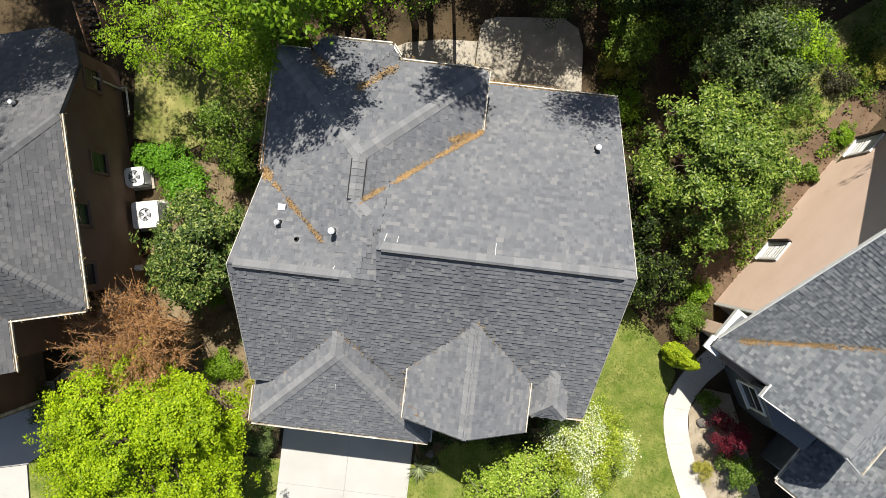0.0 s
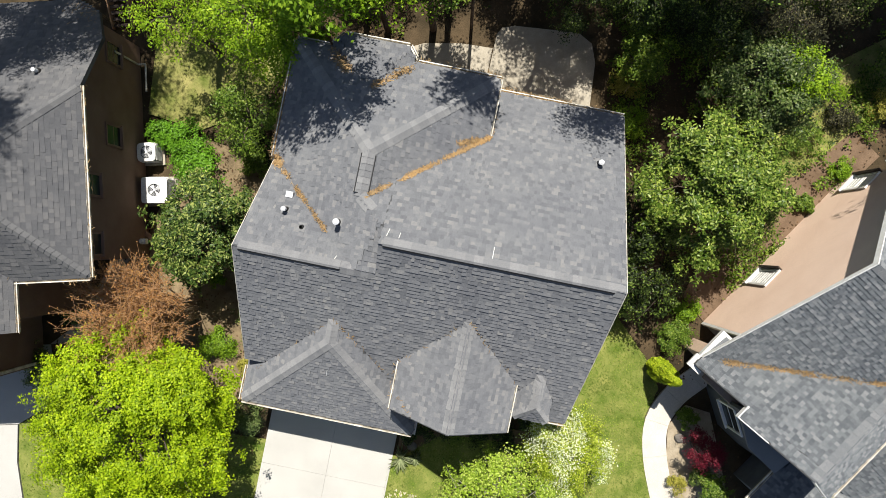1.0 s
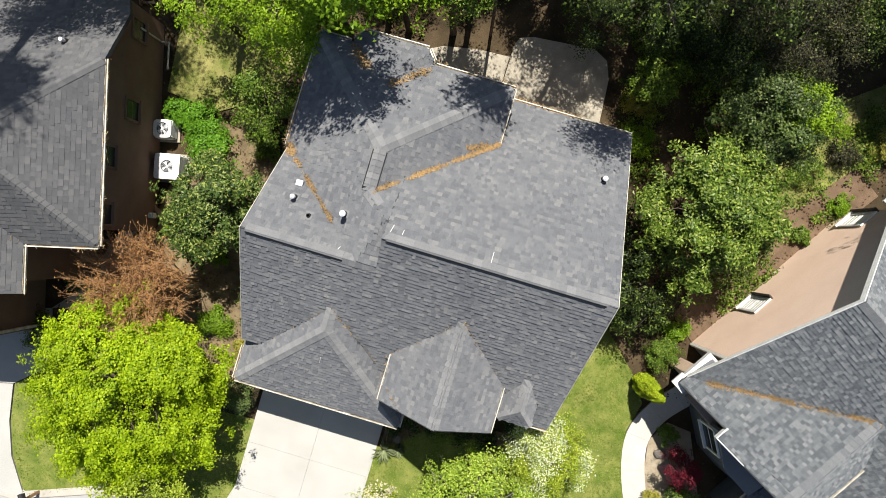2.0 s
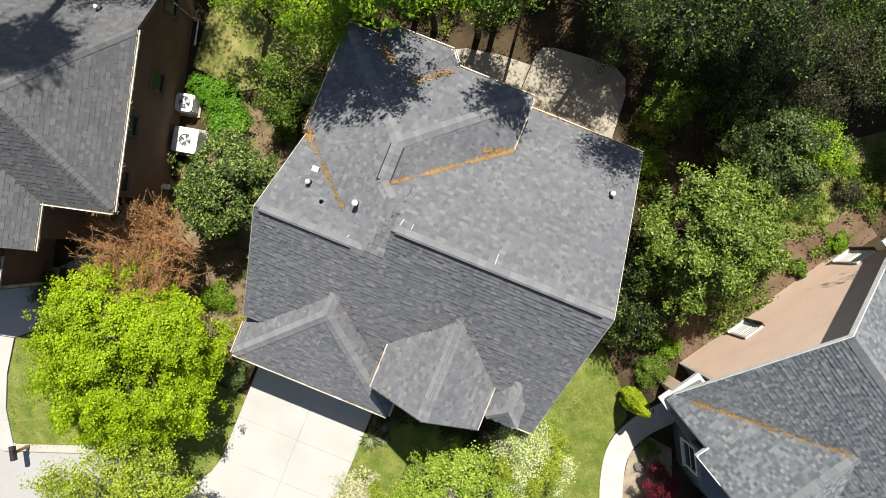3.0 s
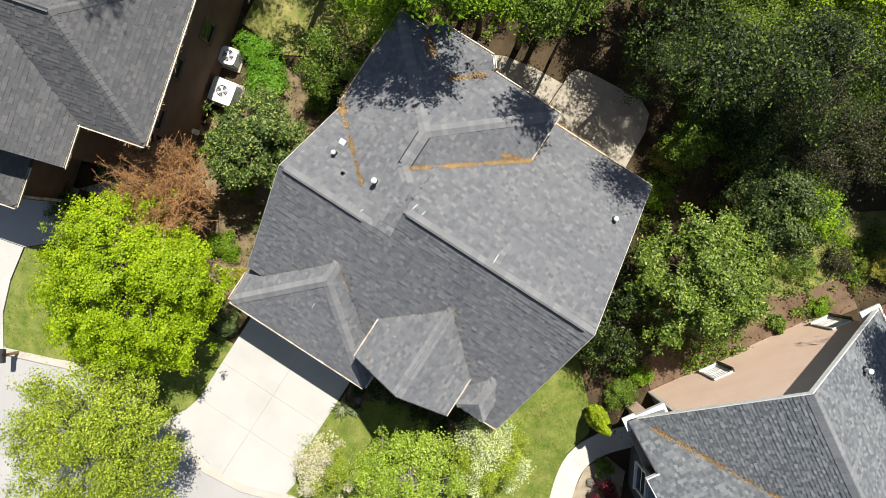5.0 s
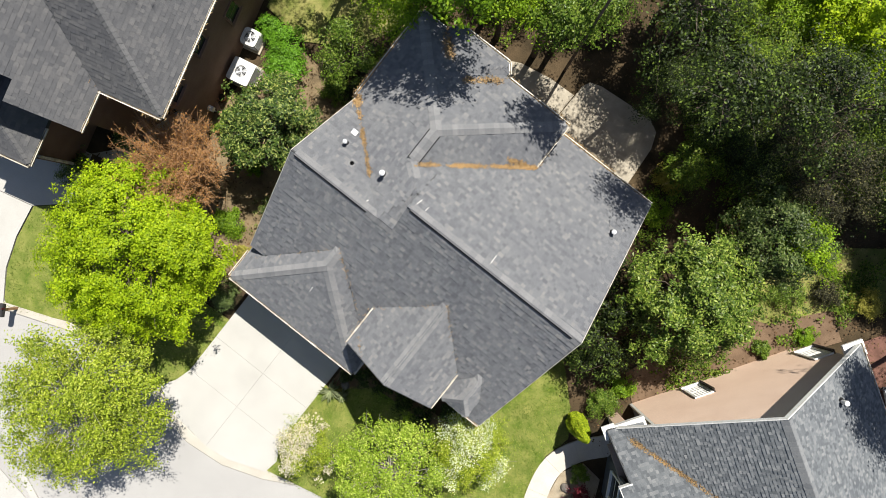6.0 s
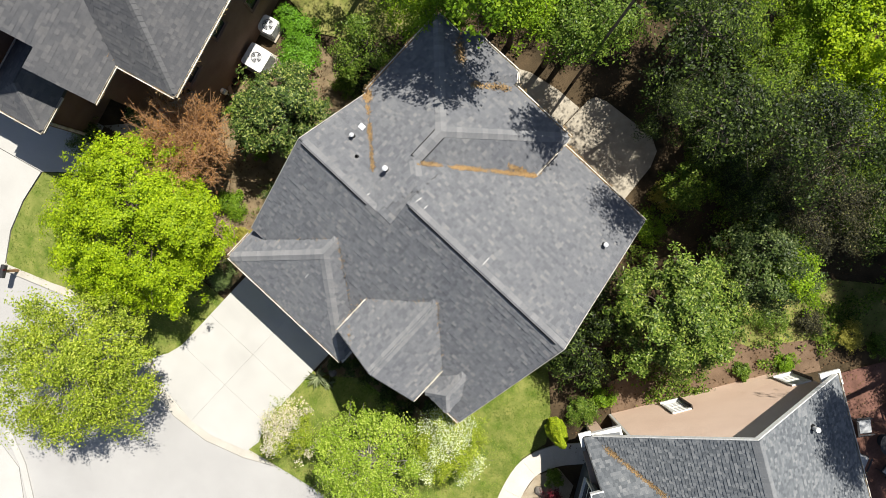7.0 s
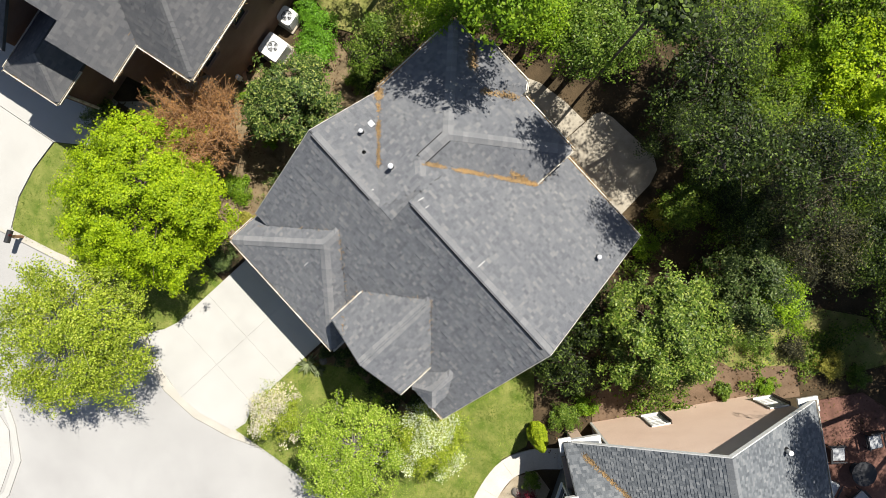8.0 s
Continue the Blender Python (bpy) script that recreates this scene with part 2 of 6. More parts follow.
def clip2(poly, a, b, c):
    """The part of a convex plan polygon where a x + b y <= c."""
    out = []
    for i, p in enumerate(poly):
        q = poly[(i + 1) % len(poly)]
        dp, dq = a * p[0] + b * p[1] - c, a * q[0] + b * q[1] - c
        if dp <= 0:
            out.append(p)
        if (dp < 0 < dq) or (dq < 0 < dp):
            s = dp / (dp - dq)
            out.append((p[0] + s * (q[0] - p[0]), p[1] + s * (q[1] - p[1])))
    return out if len(out) > 2 else []


def inside(poly, x, y):
    s = 0
    for i, p in enumerate(poly):
        q = poly[(i + 1) % len(poly)]
        c = (q[0] - p[0]) * (y - p[1]) - (q[1] - p[1]) * (x - p[0])
        if abs(c) < 1e-9:
            continue
        if s and (c > 0) != (s > 0):
            return False
        s = c
    return True


# ---------------------------------------------------------------- roofs
class Block:
    """A convex roof over a plan polygon: the lowest of its planes z = z0 + gx x + gy y."""

    def __init__(self, foot, planes, wall=None, thick=0.2, base=0.0):
        self.foot, self.planes, self.wall, self.thick, self.base = foot, planes, wall, thick, base

    def z(self, x, y):
        return min(c + gx * x + gy * y for c, gx, gy in self.planes)

    def region(self, i, foot=None):
        poly = foot or self.foot
        ci, ai, bi = self.planes[i]
        for j, (c, a, b) in enumerate(self.planes):
            if j != i and poly:
                poly = clip2(poly, ai - a, bi - b, c - ci)
        return poly


def roof_top(blocks, x, y, skip=None):
    zs = [b.z(x, y) for b in blocks if b is not skip and inside(b.foot, x, y)]
    return max(zs) if zs else -1e9


def slab_roof(blocks, parent, wall_material, under=None, wall_label=""):
    for b in blocks:
        for i in range(len(b.planes)):
            poly = b.region(i)
            if not poly:
                continue
            c, gx, gy = b.planes[i]
            bm = bmesh.new()
            prism(bm, poly, lambda x, y: c + gx * x + gy * y, lambda x, y: c + gx * x + gy * y - b.thick)
            part("roof_slope", bm, under or M_FELT, parent)
        if b.wall:
            bm = bmesh.new()
            for i in range(len(b.planes)):
                poly = b.region(i, b.wall)
                if poly:
                    c, gx, gy = b.planes[i]
                    prism(bm, poly, lambda x, y: c + gx * x + gy * y - b.thick * 0.8, lambda x, y: b.base)
            part("wall", bm, wall_material, parent, wall_label)


def tab_verts(p, along, down, w, e, proud):
    """A shingle tab: its lower butt stands proud, its upper end lies under the next course."""
    n = along.cross(down)
    if n.z < 0:
        n = -n
    a0, a1 = p - along * (w / 2 - 0.0008), p + along * (w / 2 - 0.0008)
    up = -down * (e * 0.62)
    dn = down * (e * 0.5)
    return [a0 + up + n * 0.003, a1 + up + n * 0.003, a1 + dn + n * proud, a0 + dn + n * proud, a0 + dn - n * 0.004, a1 + dn - n * 0.004, a0 + up - n * 0.004, a1 + up - n * 0.004]


TAB_FACES = [(0, 1, 2, 3), (3, 2, 5, 4), (0, 3, 4, 6), (2, 1, 7, 5)]


def shingles(blocks, parent, material, rng, e=0.147, w_lo=0.06, w_hi=0.22, single=None, limit=300, proud=0.03, skip=None):
    """Courses of tabs on all that shows of the roof; single(x, y) picks those that are pieces of their own."""
    singles = 0
    for b in blocks:
        for i in range(len(b.planes)):
            poly = b.region(i)
            if not poly:
                continue
            c, gx, gy = b.planes[i]
            p = math.hypot(gx, gy)
            cos = 1 / math.sqrt(1 + p * p)
            d2 = (-gx / p, -gy / p)
            a2 = (-d2[1], d2[0])
            down = Vector((d2[0], d2[1], -p)).normalized()
            along = Vector((a2[0], a2[1], 0))
            step = e * cos
            ds = [q[0] * d2[0] + q[1] * d2[1] for q in poly]
            verts, faces = [], []
            k, n = 0, int((max(ds) - min(ds)) / step) + 1
            for k in range(n):
                dmid = max(ds) - (k + 0.5) * step
                cr = []
                for j, q in enumerate(poly):
                    r = poly[(j + 1) % len(poly)]
                    dq, dr = ds[j] - dmid, ds[(j + 1) % len(poly)] - dmid
                    if (dq < 0) != (dr < 0):
                        s = dq / (dq - dr)
                        cr.append((q[0] + s * (r[0] - q[0])) * a2[0] + (q[1] + s * (r[1] - q[1])) * a2[1])
                if len(cr) < 2:
                    continue
                lo, hi = min(cr), max(cr)
                t = lo - rng.random() * 0.2
                while t < hi:
                    w = rng.uniform(w_lo, w_hi)
                    u0, u1 = max(t, lo), min(t + w, hi)
                    t += w
                    if u1 - u0 < 0.03:
                        continue
                    um = (u0 + u1) / 2
                    x, y = um * a2[0] + dmid * d2[0], um * a2[1] + dmid * d2[1]
                    z = c + gx * x + gy * y
                    if skip and skip(b, i, x, y):
                        continue
                    if roof_top(blocks, x, y, b) > z + 0.03:
                        continue
                    vs = tab_verts(Vector((x, y, z)), along, down, u1 - u0, e, proud * rng.choice((0.3, 0.75, 1.0)))
                    if single and singles < limit and single(x, y):
                        o = Vector((x, y, z))
                        ob = from_lists("shingle", [v - o for v in vs], TAB_FACES, material, parent)
                        ob.location = o
                        singles += 1
                        continue
                    q0 = len(verts)
                    verts += vs
                    faces += [tuple(q0 + f for f in fc) for fc in TAB_FACES]
            if faces:
                ob = from_lists("shingle_field", verts, faces, material, parent)
                ob["kind"] = "stuff"


def caps(blocks, p0, p1, parent, material=None, width=0.3, e=0.2, lift=0.02, pieces=False):
    """Cap shingles along a ridge or hip, one after another, in plan from p0 to p1."""
    material = material or M_CAP
    d = Vector((p1[0] - p0[0], p1[1] - p0[1]))
    n = max(1, int(d.length / (e * 0.8)))
    d.normalize()
    s = Vector((-d.y, d.x)) * width / 2
    zt = lambda q: roof_top(blocks, q[0], q[1])
    rising = zt(p1) >= zt(p0)
    allv, allf = [], []
    L = (Vector(p1) - Vector(p0)).length
    for k in range(n):
        verts, faces = [], []
        u0, u1 = L * k / n, min(L, L * (k + 1.25) / n)
        q0 = 0
        for u, h in ((u0, lift + 0.022), (u1, lift)):
            m = Vector(p0) + d * u
            zc = zt(m)
            for side in (-1, 0, 1):
                q = m + s * side
                z = zt(q)
                if z < zc - width * 1.2 or z > zc:
                    z = zc - width * 0.35 * abs(side)
                verts.append((q.x, q.y, z + h + (0.012 if side == 0 else 0)))
        faces += [(q0, q0 + 3, q0 + 4, q0 + 1), (q0 + 1, q0 + 4, q0 + 5, q0 + 2)]
        for a in (0, 1):                                  # the butt end of each cap
            v0, v1 = verts[q0 + a], verts[q0 + a + 1]
            r = len(verts)
            verts += [(v0[0], v0[1], v0[2] - 0.035), (v1[0], v1[1], v1[2] - 0.035)]
            faces.append((q0 + a, q0 + a + 1, r + 1, r))
        if pieces:
            o = Vector(verts[1])
            ob = from_lists("cap_shingle", [Vector(v) - o for v in verts], faces, material, parent)
            ob.location = o
        else:
            r = len(allv)
            allv += verts
            allf += [tuple(r + i for i in f) for f in faces]
    if not pieces:
        from_lists("ridge_capping", allv, allf, material, parent)["kind"] = "stuff"


def gutter(p0, p1, z, out, parent, w=0.095, material=None, seed=0, needles=0):
    """An open eave gutter from p0 to p1 (plan), its trough on the side out."""
    p0, p1, o = Vector((*p0, z)), Vector((*p1, z)), Vector((*out, 0)).normalized()
    prof = [(-0.005, 0.0), (-0.005, -0.1), (w - 0.02, -0.11), (w, 0.005), (w - 0.03, 0.008), (w - 0.035, -0.015), (w - 0.045, -0.09), (0.015, -0.085), (0.015, 0.0)]
    bm = bmesh.new()
    ends = []
    for p in (p0, p1):
        ends.append([bm.verts.new(p + o * a + Vector((0, 0, b))) for a, b in prof])
    n = len(prof)
    for i in range(n):
        bm.faces.new((ends[0][i], ends[0][(i + 1) % n], ends[1][(i + 1) % n], ends[1][i]))
    bm.faces.new(ends[0])
    bm.faces.new(ends[1][::-1])
    g = part("gutter", bm, material or M_GUTTER, parent, "white metal eave gutter")
    if needles:
        needle_drift("gutter_litter", [p0 + o * 0.06, p1 + o * 0.06], needles, 0.045, lambda x, y: z - 0.05, random.Random(seed), g)
    return g


def needle_drift(name, line, count, spread, zf, rng, parent=None, size=0.13):
    """Pine needles lying loose along a line."""
    verts, faces = [], []
    seg = [(line[i + 1] - line[i]).length for i in range(len(line) - 1)]
    for _ in range(count):
        u = rng.random() * sum(seg)
        i = 0
        while i < len(seg) - 1 and u > seg[i]:
            u -= seg[i]
            i += 1
        c = line[i].lerp(line[i + 1], u / seg[i])
        patch = 0.35 + 0.65 * noise.noise(Vector((c.x * 1.7, c.y * 1.7, 3.3)))
        if rng.random() > patch - 0.12:
            continue
        x, y = c.x + rng.gauss(0, spread), c.y + rng.gauss(0, spread)
        a, ln, w = rng.uniform(0, 6.283), size * rng.uniform(0.5, 1.1), rng.uniform(0.003, 0.007)
        dx, dy = math.cos(a), math.sin(a)
        pts = []
        for s, t in ((-1, -1), (1, -1), (1, 1), (-1, 1)):
            px, py = x + dx * ln / 2 * s - dy * w * t, y + dy * ln / 2 * s + dx * w * t
            pts.append((px, py, zf(px, py) + 0.03 + rng.random() * 0.025))
        k = len(verts)
        verts += pts
        faces.append((k, k + 1, k + 2, k + 3))
    ob = from_lists(name, verts, faces, M_NEEDLE, parent)
    ob["kind"] = "stuff"
    return ob


def sash_window(parent, m, w, h, deep=0.09, trim=None, glass=None):
    """A framed sash window on a wall; m puts its middle on the wall, local y facing out."""
    trim = trim or M_WHITE
    win = thing("window", m)
    win.parent = parent
    for nm, lo, hi in (("window_frame", (-w / 2 - 0.08, 0, -h / 2 - 0.08), (-w / 2, deep, h / 2 + 0.08)), ("window_frame", (w / 2, 0, -h / 2 - 0.08), (w / 2 + 0.08, deep, h / 2 + 0.08)),
                       ("window_frame", (-w / 2, 0, h / 2), (w / 2, deep, h / 2 + 0.08)), ("window_sill", (-w / 2 - 0.1, 0, -h / 2 - 0.1), (w / 2 + 0.1, deep + 0.06, -h / 2 - 0.002)), ("meeting_rail", (-w / 2, 0.0, -0.025), (w / 2, deep - 0.03, 0.025))):
        bm = bmesh.new()
        add_box(bm, lo, hi, 0.008)
        part(nm, bm, trim, win)
    for s in (-1, 1):
        bm = bmesh.new()
        add_box(bm, (-w / 2, 0.0, min(0, s * h / 2) + 0.02), (w / 2, 0.02, max(0, s * h / 2) - 0.02))
        part("pane", bm, glass or M_GLASS, win)
    return win

# ---------------------------------------------------------------- ground, paving, street
def flat(name, poly, z0, z1, material, label, category, bev=0.0, kind="structure"):
    bm = bmesh.new()
    prism(bm, poly, lambda x, y: z1, lambda x, y: z0)
    me = bpy.data.meshes.new(name)
    bmesh.ops.recalc_face_normals(bm, faces=bm.faces)
    if bev:
        es = [e for e in bm.edges if abs(e.verts[0].co.z - z1) < 1e-4 and abs(e.verts[1].co.z - z1) < 1e-4]
        bmesh.ops.bevel(bm, geom=es, offset=bev, segments=2, affect="EDGES")
    bm.to_mesh(me)
    bm.free()
    me.materials.append(material)
    return tagged(new(name, me), label, category, "", kind)


def arc(cx, cy, r, a0, a1, n):
    return [(cx + r * math.cos(radians(a0 + (a1 - a0) * i / n)), cy + r * math.sin(radians(a0 + (a1 - a0) * i / n))) for i in range(n + 1)]


def build_ground():
    n = 120
    size = [-400, -120, -60] + [-30 + 60 * i / n for i in range(n + 1)] + [60, 120, 400]
    verts, faces = [], []
    for y in size:
        for x in size:
            h = -0.06 + 0.05 * noise.noise(Vector((x * 0.5, y * 0.5, 0)))
            if x < -4 and y < -8 or y < -10:
                h = -0.12
            verts.append((x, y, h))
    w = len(size)
    for j in range(w - 1):
        for i in range(w - 1):
            faces.append((j * w + i, j * w + i + 1, (j + 1) * w + i + 1, (j + 1) * w + i))
    g = from_lists("ground", verts, faces, M_GROUND, smooth=True)
    tagged(g, "brown leaf-littered soil under the trees", "ground", "", "structure")


build_ground()

KERB = [(-5.6, -11.2), (-4.3, -11.75), (-3.0, -11.95), (-1.4, -11.8), (0.2, -11.25), (2.2, -10.2), (5.0, -9.3), (9.0, -8.9), (14.0, -9.4)]
street_poly = [(-12.9, -12.4), (-9.5, -11.2), (-5.6, -11.2), (-3.0, -11.95), (0.2, -11.25), (2.2, -10.2), (9, -8.9), (14, -9.4), (18, -14), (16, -24), (4, -28), (-8, -26), (-24, -22), (-24, -14)]
flat("road", street_poly, -0.3, -0.085, M_STREET, "pale grey asphalt street at the end of the driveway", "road")
# the driveway in concrete bays with open joints
DRIVE = thing("driveway", None, "pale concrete driveway in cut bays, bright in the sun", "driveway", "", "structure")


def drive_bay(poly):
    bm = bmesh.new()
    prism(bm, poly, lambda x, y: 0.02, lambda x, y: -0.14)
    es = [e for e in bm.edges if e.verts[0].co.z > 0 and e.verts[1].co.z > 0]
    bmesh.ops.bevel(bm, geom=es, offset=0.004, segments=2, affect="EDGES")
    part("concrete_bay", bm, M_CONCRETE, DRIVE)


J = 0.0025
for x0, x1 in ((-4.72, -2.32), (-2.32, -0.06)):
    for y0, y1 in ((-4.9, -8.05), (-8.05, -9.75)):
        drive_bay([(x0 + J, y1 + J), (x1 - J, y1 + J), (x1 - J, y0 - J), (x0 + J, y0 - J)])
drive_bay([(-4.72 + J, -9.75 - J), (-4.9, -10.4), (-5.3, -11.0), (-4.2, -11.55), (-2.32 - J, -11.78), (-2.32 - J, -9.75 - J)])
drive_bay([(-2.32 + J, -9.75 - J), (-2.32 + J, -11.78), (-1.3, -11.65), (0.2, -11.1), (0.3, -10.5), (-0.06 - J, -9.75 - J)])


def strip(line, w, z0, z1, material, name, label, category, parent=None):
    """A low band of concrete along a plan line."""
    pts = [Vector(p) for p in line]
    bm = bmesh.new()
    rows = []
    for i, p in enumerate(pts):
        t = (pts[min(i + 1, len(pts) - 1)] - pts[max(i - 1, 0)]).normalized()
        s = Vector((-t.y, t.x)) * w / 2
        rows.append([bm.verts.new((*(p + s * a), z)) for a, z in ((-1, z0), (-0.92, z1 - 0.02), (-0.75, z1), (0.75, z1), (0.92, z1 - 0.02), (1, z0))])
    for a, b in zip(rows, rows[1:]):
        for k in range(5):
            bm.faces.new((a[k], a[k + 1], b[k + 1], b[k]))
    bm.faces.new(rows[0])
    bm.faces.new(rows[-1][::-1])
    me = bpy.data.meshes.new(name)
    bmesh.ops.recalc_face_normals(bm, faces=bm.faces)
    bm.to_mesh(me)
    bm.free()
    me.materials.append(material)
    ob = new(name, me)
    return tagged(ob, label, category, "", "structure")


strip(KERB, 0.46, -0.2, -0.02, M_KERB, "kerb", "pale rolled concrete kerb along the street", "kerb")
strip([(-24, -13.2), (-16, -12.6), (-12.6, -12.55), (-9.4, -11.35), (-5.6, -11.3)], 0.36, -0.2, 0.0, M_KERB, "kerb", "pale rolled concrete kerb along the street", "kerb")
strip([(-7.6, -17.3), (-6.2, -17.9), (-5.0, -18.7), (-4.3, -20.0), (-4.2, -22)], 0.3, -0.2, 0.0, M_CONCRETE, "kerb", "pale kerb round a concrete apron", "kerb")
flat("pavement", [(-9, -17.6), (-6.2, -18.1), (-5.2, -18.9), (-4.5, -20.2), (-4.5, -24), (-12, -24)], -0.2, -0.03, M_CONCRETE, "pale concrete apron inside a kerb", "pavement")

# the front walk of the right-hand neighbour, curved, in slabs
WALK = thing("garden_path", None, "curved pale concrete garden path in slabs", "path", "", "structure")
wl = [(10.75, -1.3), (10.15, -1.9), (9.5, -2.68), (9.08, -3.72), (9.26, -4.95), (9.83, -6.38), (10.3, -7.3), (10.9, -8.6)]
wpts = []
for i in range(len(wl) - 1):
    for k in range(4):
        p = [Vector(wl[max(0, i - 1)]), Vector(wl[i]), Vector(wl[i + 1]), Vector(wl[min(len(wl) - 1, i + 2)])]
        t = k / 4
        wpts.append(0.5 * (2 * p[1] + (p[2] - p[0]) * t + (2 * p[0] - 5 * p[1] + 4 * p[2] - p[3]) * t * t + (3 * p[1] - 3 * p[2] + p[3] - p[0]) * t ** 3))
for i in range(0, len(wpts) - 4, 4):
    seg = wpts[i:i + 5]
    left, right = [], []
    for j, p in enumerate(seg):
        q = wpts[min(len(wpts) - 1, i + j + 1)] - wpts[max(0, i + j - 1)]
        q.normalize()
        s = Vector((-q.y, q.x)) * 0.43
        p = p + q * (0.003 if j == 0 else -0.003 if j == 4 else 0)
        left.append(tuple(p + s))
        right.append(tuple(p - s))
    bm = bmesh.new()
    prism(bm, left + right[::-1], lambda x, y: 0.03, lambda x, y: -0.14)
    part("path_slab", bm, M_WALKC, WALK)

# patio behind the house, two joined slabs
PATIO = thing("patio", None, "weathered concrete patio dappled with tree shade", "patio", "", "structure")
for poly in ([(0.55, 5.0), (4.2, 5.0), (4.45, 6.6), (4.3, 8.6), (4.05, 9.25), (3.5, 9.55), (1.2, 9.35), (0.75, 9.2), (0.6, 8.9)], [(-2.5, 5.0), (0.53, 5.0), (0.56, 8.4), (-0.6, 8.35), (-1.9, 8.1), (-2.4, 7.85), (-2.6, 7.3)]):
    bm = bmesh.new()
    prism(bm, poly, lambda x, y: 0.03, lambda x, y: -0.14)
    part("concrete_bay", bm, M_PATIO, PATIO)
flat("patio", [(14.9, 4.0), (21, 5.0), (21, 10.5), (16.6, 9.3), (15.6, 7.7)], -0.14, 0.025, surface("red_brick_paving", (0.1, 0.05, 0.036), (0.18, 0.09, 0.068), 1.5, 0.9, 14, 0.4), "dappled red brick patio behind the neighbouring house", "patio")

LAWNS = [
    ("lawn", [(5.0, -4.5), (5.4, 0.5), (6.4, 0.2), (7.3, -0.6), (8.3, -1.6), (8.9, -2.5), (8.62, -3.6), (8.82, -4.95), (9.4, -6.45), (9.9, -7.45), (10.4, -8.75), (7.5, -9.6), (5.5, -10.05), (3.6, -10.3), (2.1, -10.6), (0.1, -11.05), (0.2, -10.5), (-0.15, -9.7), (-0.15, -6.9), (0.5, -6.5), (1.6, -5.6), (4.6, -5.4)]),
    ("lawn", [(-13.75, -8.5), (-12.6, -7.5), (-9.5, -7.3), (-6.2, -7.3), (-4.6, -7.2), (-4.6, -9.8), (-5.1, -11.1), (-9.4, -11.1), (-12.1, -12.4), (-12.4, -12.15), (-13.05, -11.15), (-13.5, -9.9)]),
    ("lawn", [(-11.6, 7.2), (-11.3, 3.6), (-9.3, 3.4), (-7.6, 4.4), (-6.4, 6.5), (-7.5, 9.5)]),
    ("lawn", [(10.4, 5.3), (12.2, 6.0), (13.8, 7.9), (15.4, 8.9), (16.5, 11.0), (14.5, 11.6), (12.0, 9.7), (10.2, 7.2)]),
    ("lawn", [(5.2, 5.6), (6.6, 6.0), (7.2, 8.4), (5.2, 9.2)]),
]
rng = random.Random(5)


def grass(poly, dens, zb, hgt, seed, material):
    """Standing blades over a plan polygon (given in any order of turn)."""
    rg = random.Random(seed)
    xs, ys = [p[0] for p in poly], [p[1] for p in poly]

    def isin(x, y):
        c = False
        for i in range(len(poly)):
            (x0, y0), (x1, y1) = poly[i], poly[i - 1]
            if (y0 > y) != (y1 > y) and x < (x1 - x0) * (y - y0) / (y1 - y0) + x0:
                c = not c
        return c

    verts, faces = [], []
    for _ in range(int(dens * (max(xs) - min(xs)) * (max(ys) - min(ys)))):
        x, y = rg.uniform(min(xs) - 0.08, max(xs) + 0.08), rg.uniform(min(ys) - 0.08, max(ys) + 0.08)
        if not isin(x + rg.gauss(0, 0.05), y + rg.gauss(0, 0.05)) or rg.random() > 0.9 + 1.1 * noise.noise(Vector((x * 1.1, y * 1.1, seed))):
            continue
        a, l, w = rg.uniform(0, 6.283), hgt * rg.uniform(0.6, 1.5), rg.uniform(0.006, 0.013)
        bx, by = math.cos(a), math.sin(a)
        k = len(verts)
        verts += [(x - by * w, y + bx * w, zb), (x + by * w, y - bx * w, zb), (x + bx * l * 0.9, y + by * l * 0.9, zb + l * 0.8)]
        faces.append((k, k + 1, k + 2))
    ob = from_lists("grass", verts, faces, material)
    tagged(ob, "short green lawn grass", "grass", "", "stuff")


for i, (nm, poly) in enumerate(LAWNS):
    if i < 4:
        flat(nm, poly, -0.2, -0.005 if i < 2 else 0.012, M_LAWN if i < 2 else M_LAWN_WORN, "patchy green mown lawn beside the house" if i < 2 else "thin worn lawn in the shade of trees", "lawn")
    grass(poly, (700, 330, 260, 420, 200)[i], -0.005, 0.055, 20 + i, M_GRASS)
flat("flower_bed", [(9.05, 1.0), (10.0, 0.2), (15.0, 7.3), (13.6, 8.2), (11.8, 6.6), (10.0, 3.5)], -0.2, 0.004, M_CLAY, "bare brown soil bed along the siding wall", "soil")
flat("flower_bed", [(10.0, -2.9), (9.5, -3.75), (9.68, -4.95), (10.24, -6.3), (10.9, -7.6), (12.4, -6.6), (11.6, -4.6), (10.9, -3.0)], -0.2, 0.0, surface("straw_mulch", (0.24, 0.19, 0.125), (0.39, 0.335, 0.25), 2.5, 0.95, 26, 0.7, 0.03), "straw-coloured mulch bed beside the path", "soil")
flat("flower_bed", [(-12.1, -7.9), (-9.2, -7.2), (-6.2, -6.6), (-5.0, -5.2), (-5.2, 2.6), (-9.6, 3.2), (-10.6, -1.4), (-12.6, -4.6)], -0.2, 0.0, surface("bark_mulch", (0.1, 0.075, 0.043), (0.27, 0.2, 0.115), 1.7, 0.95, 24, 0.7, 0.04), "brown bark mulch between the two houses", "soil")
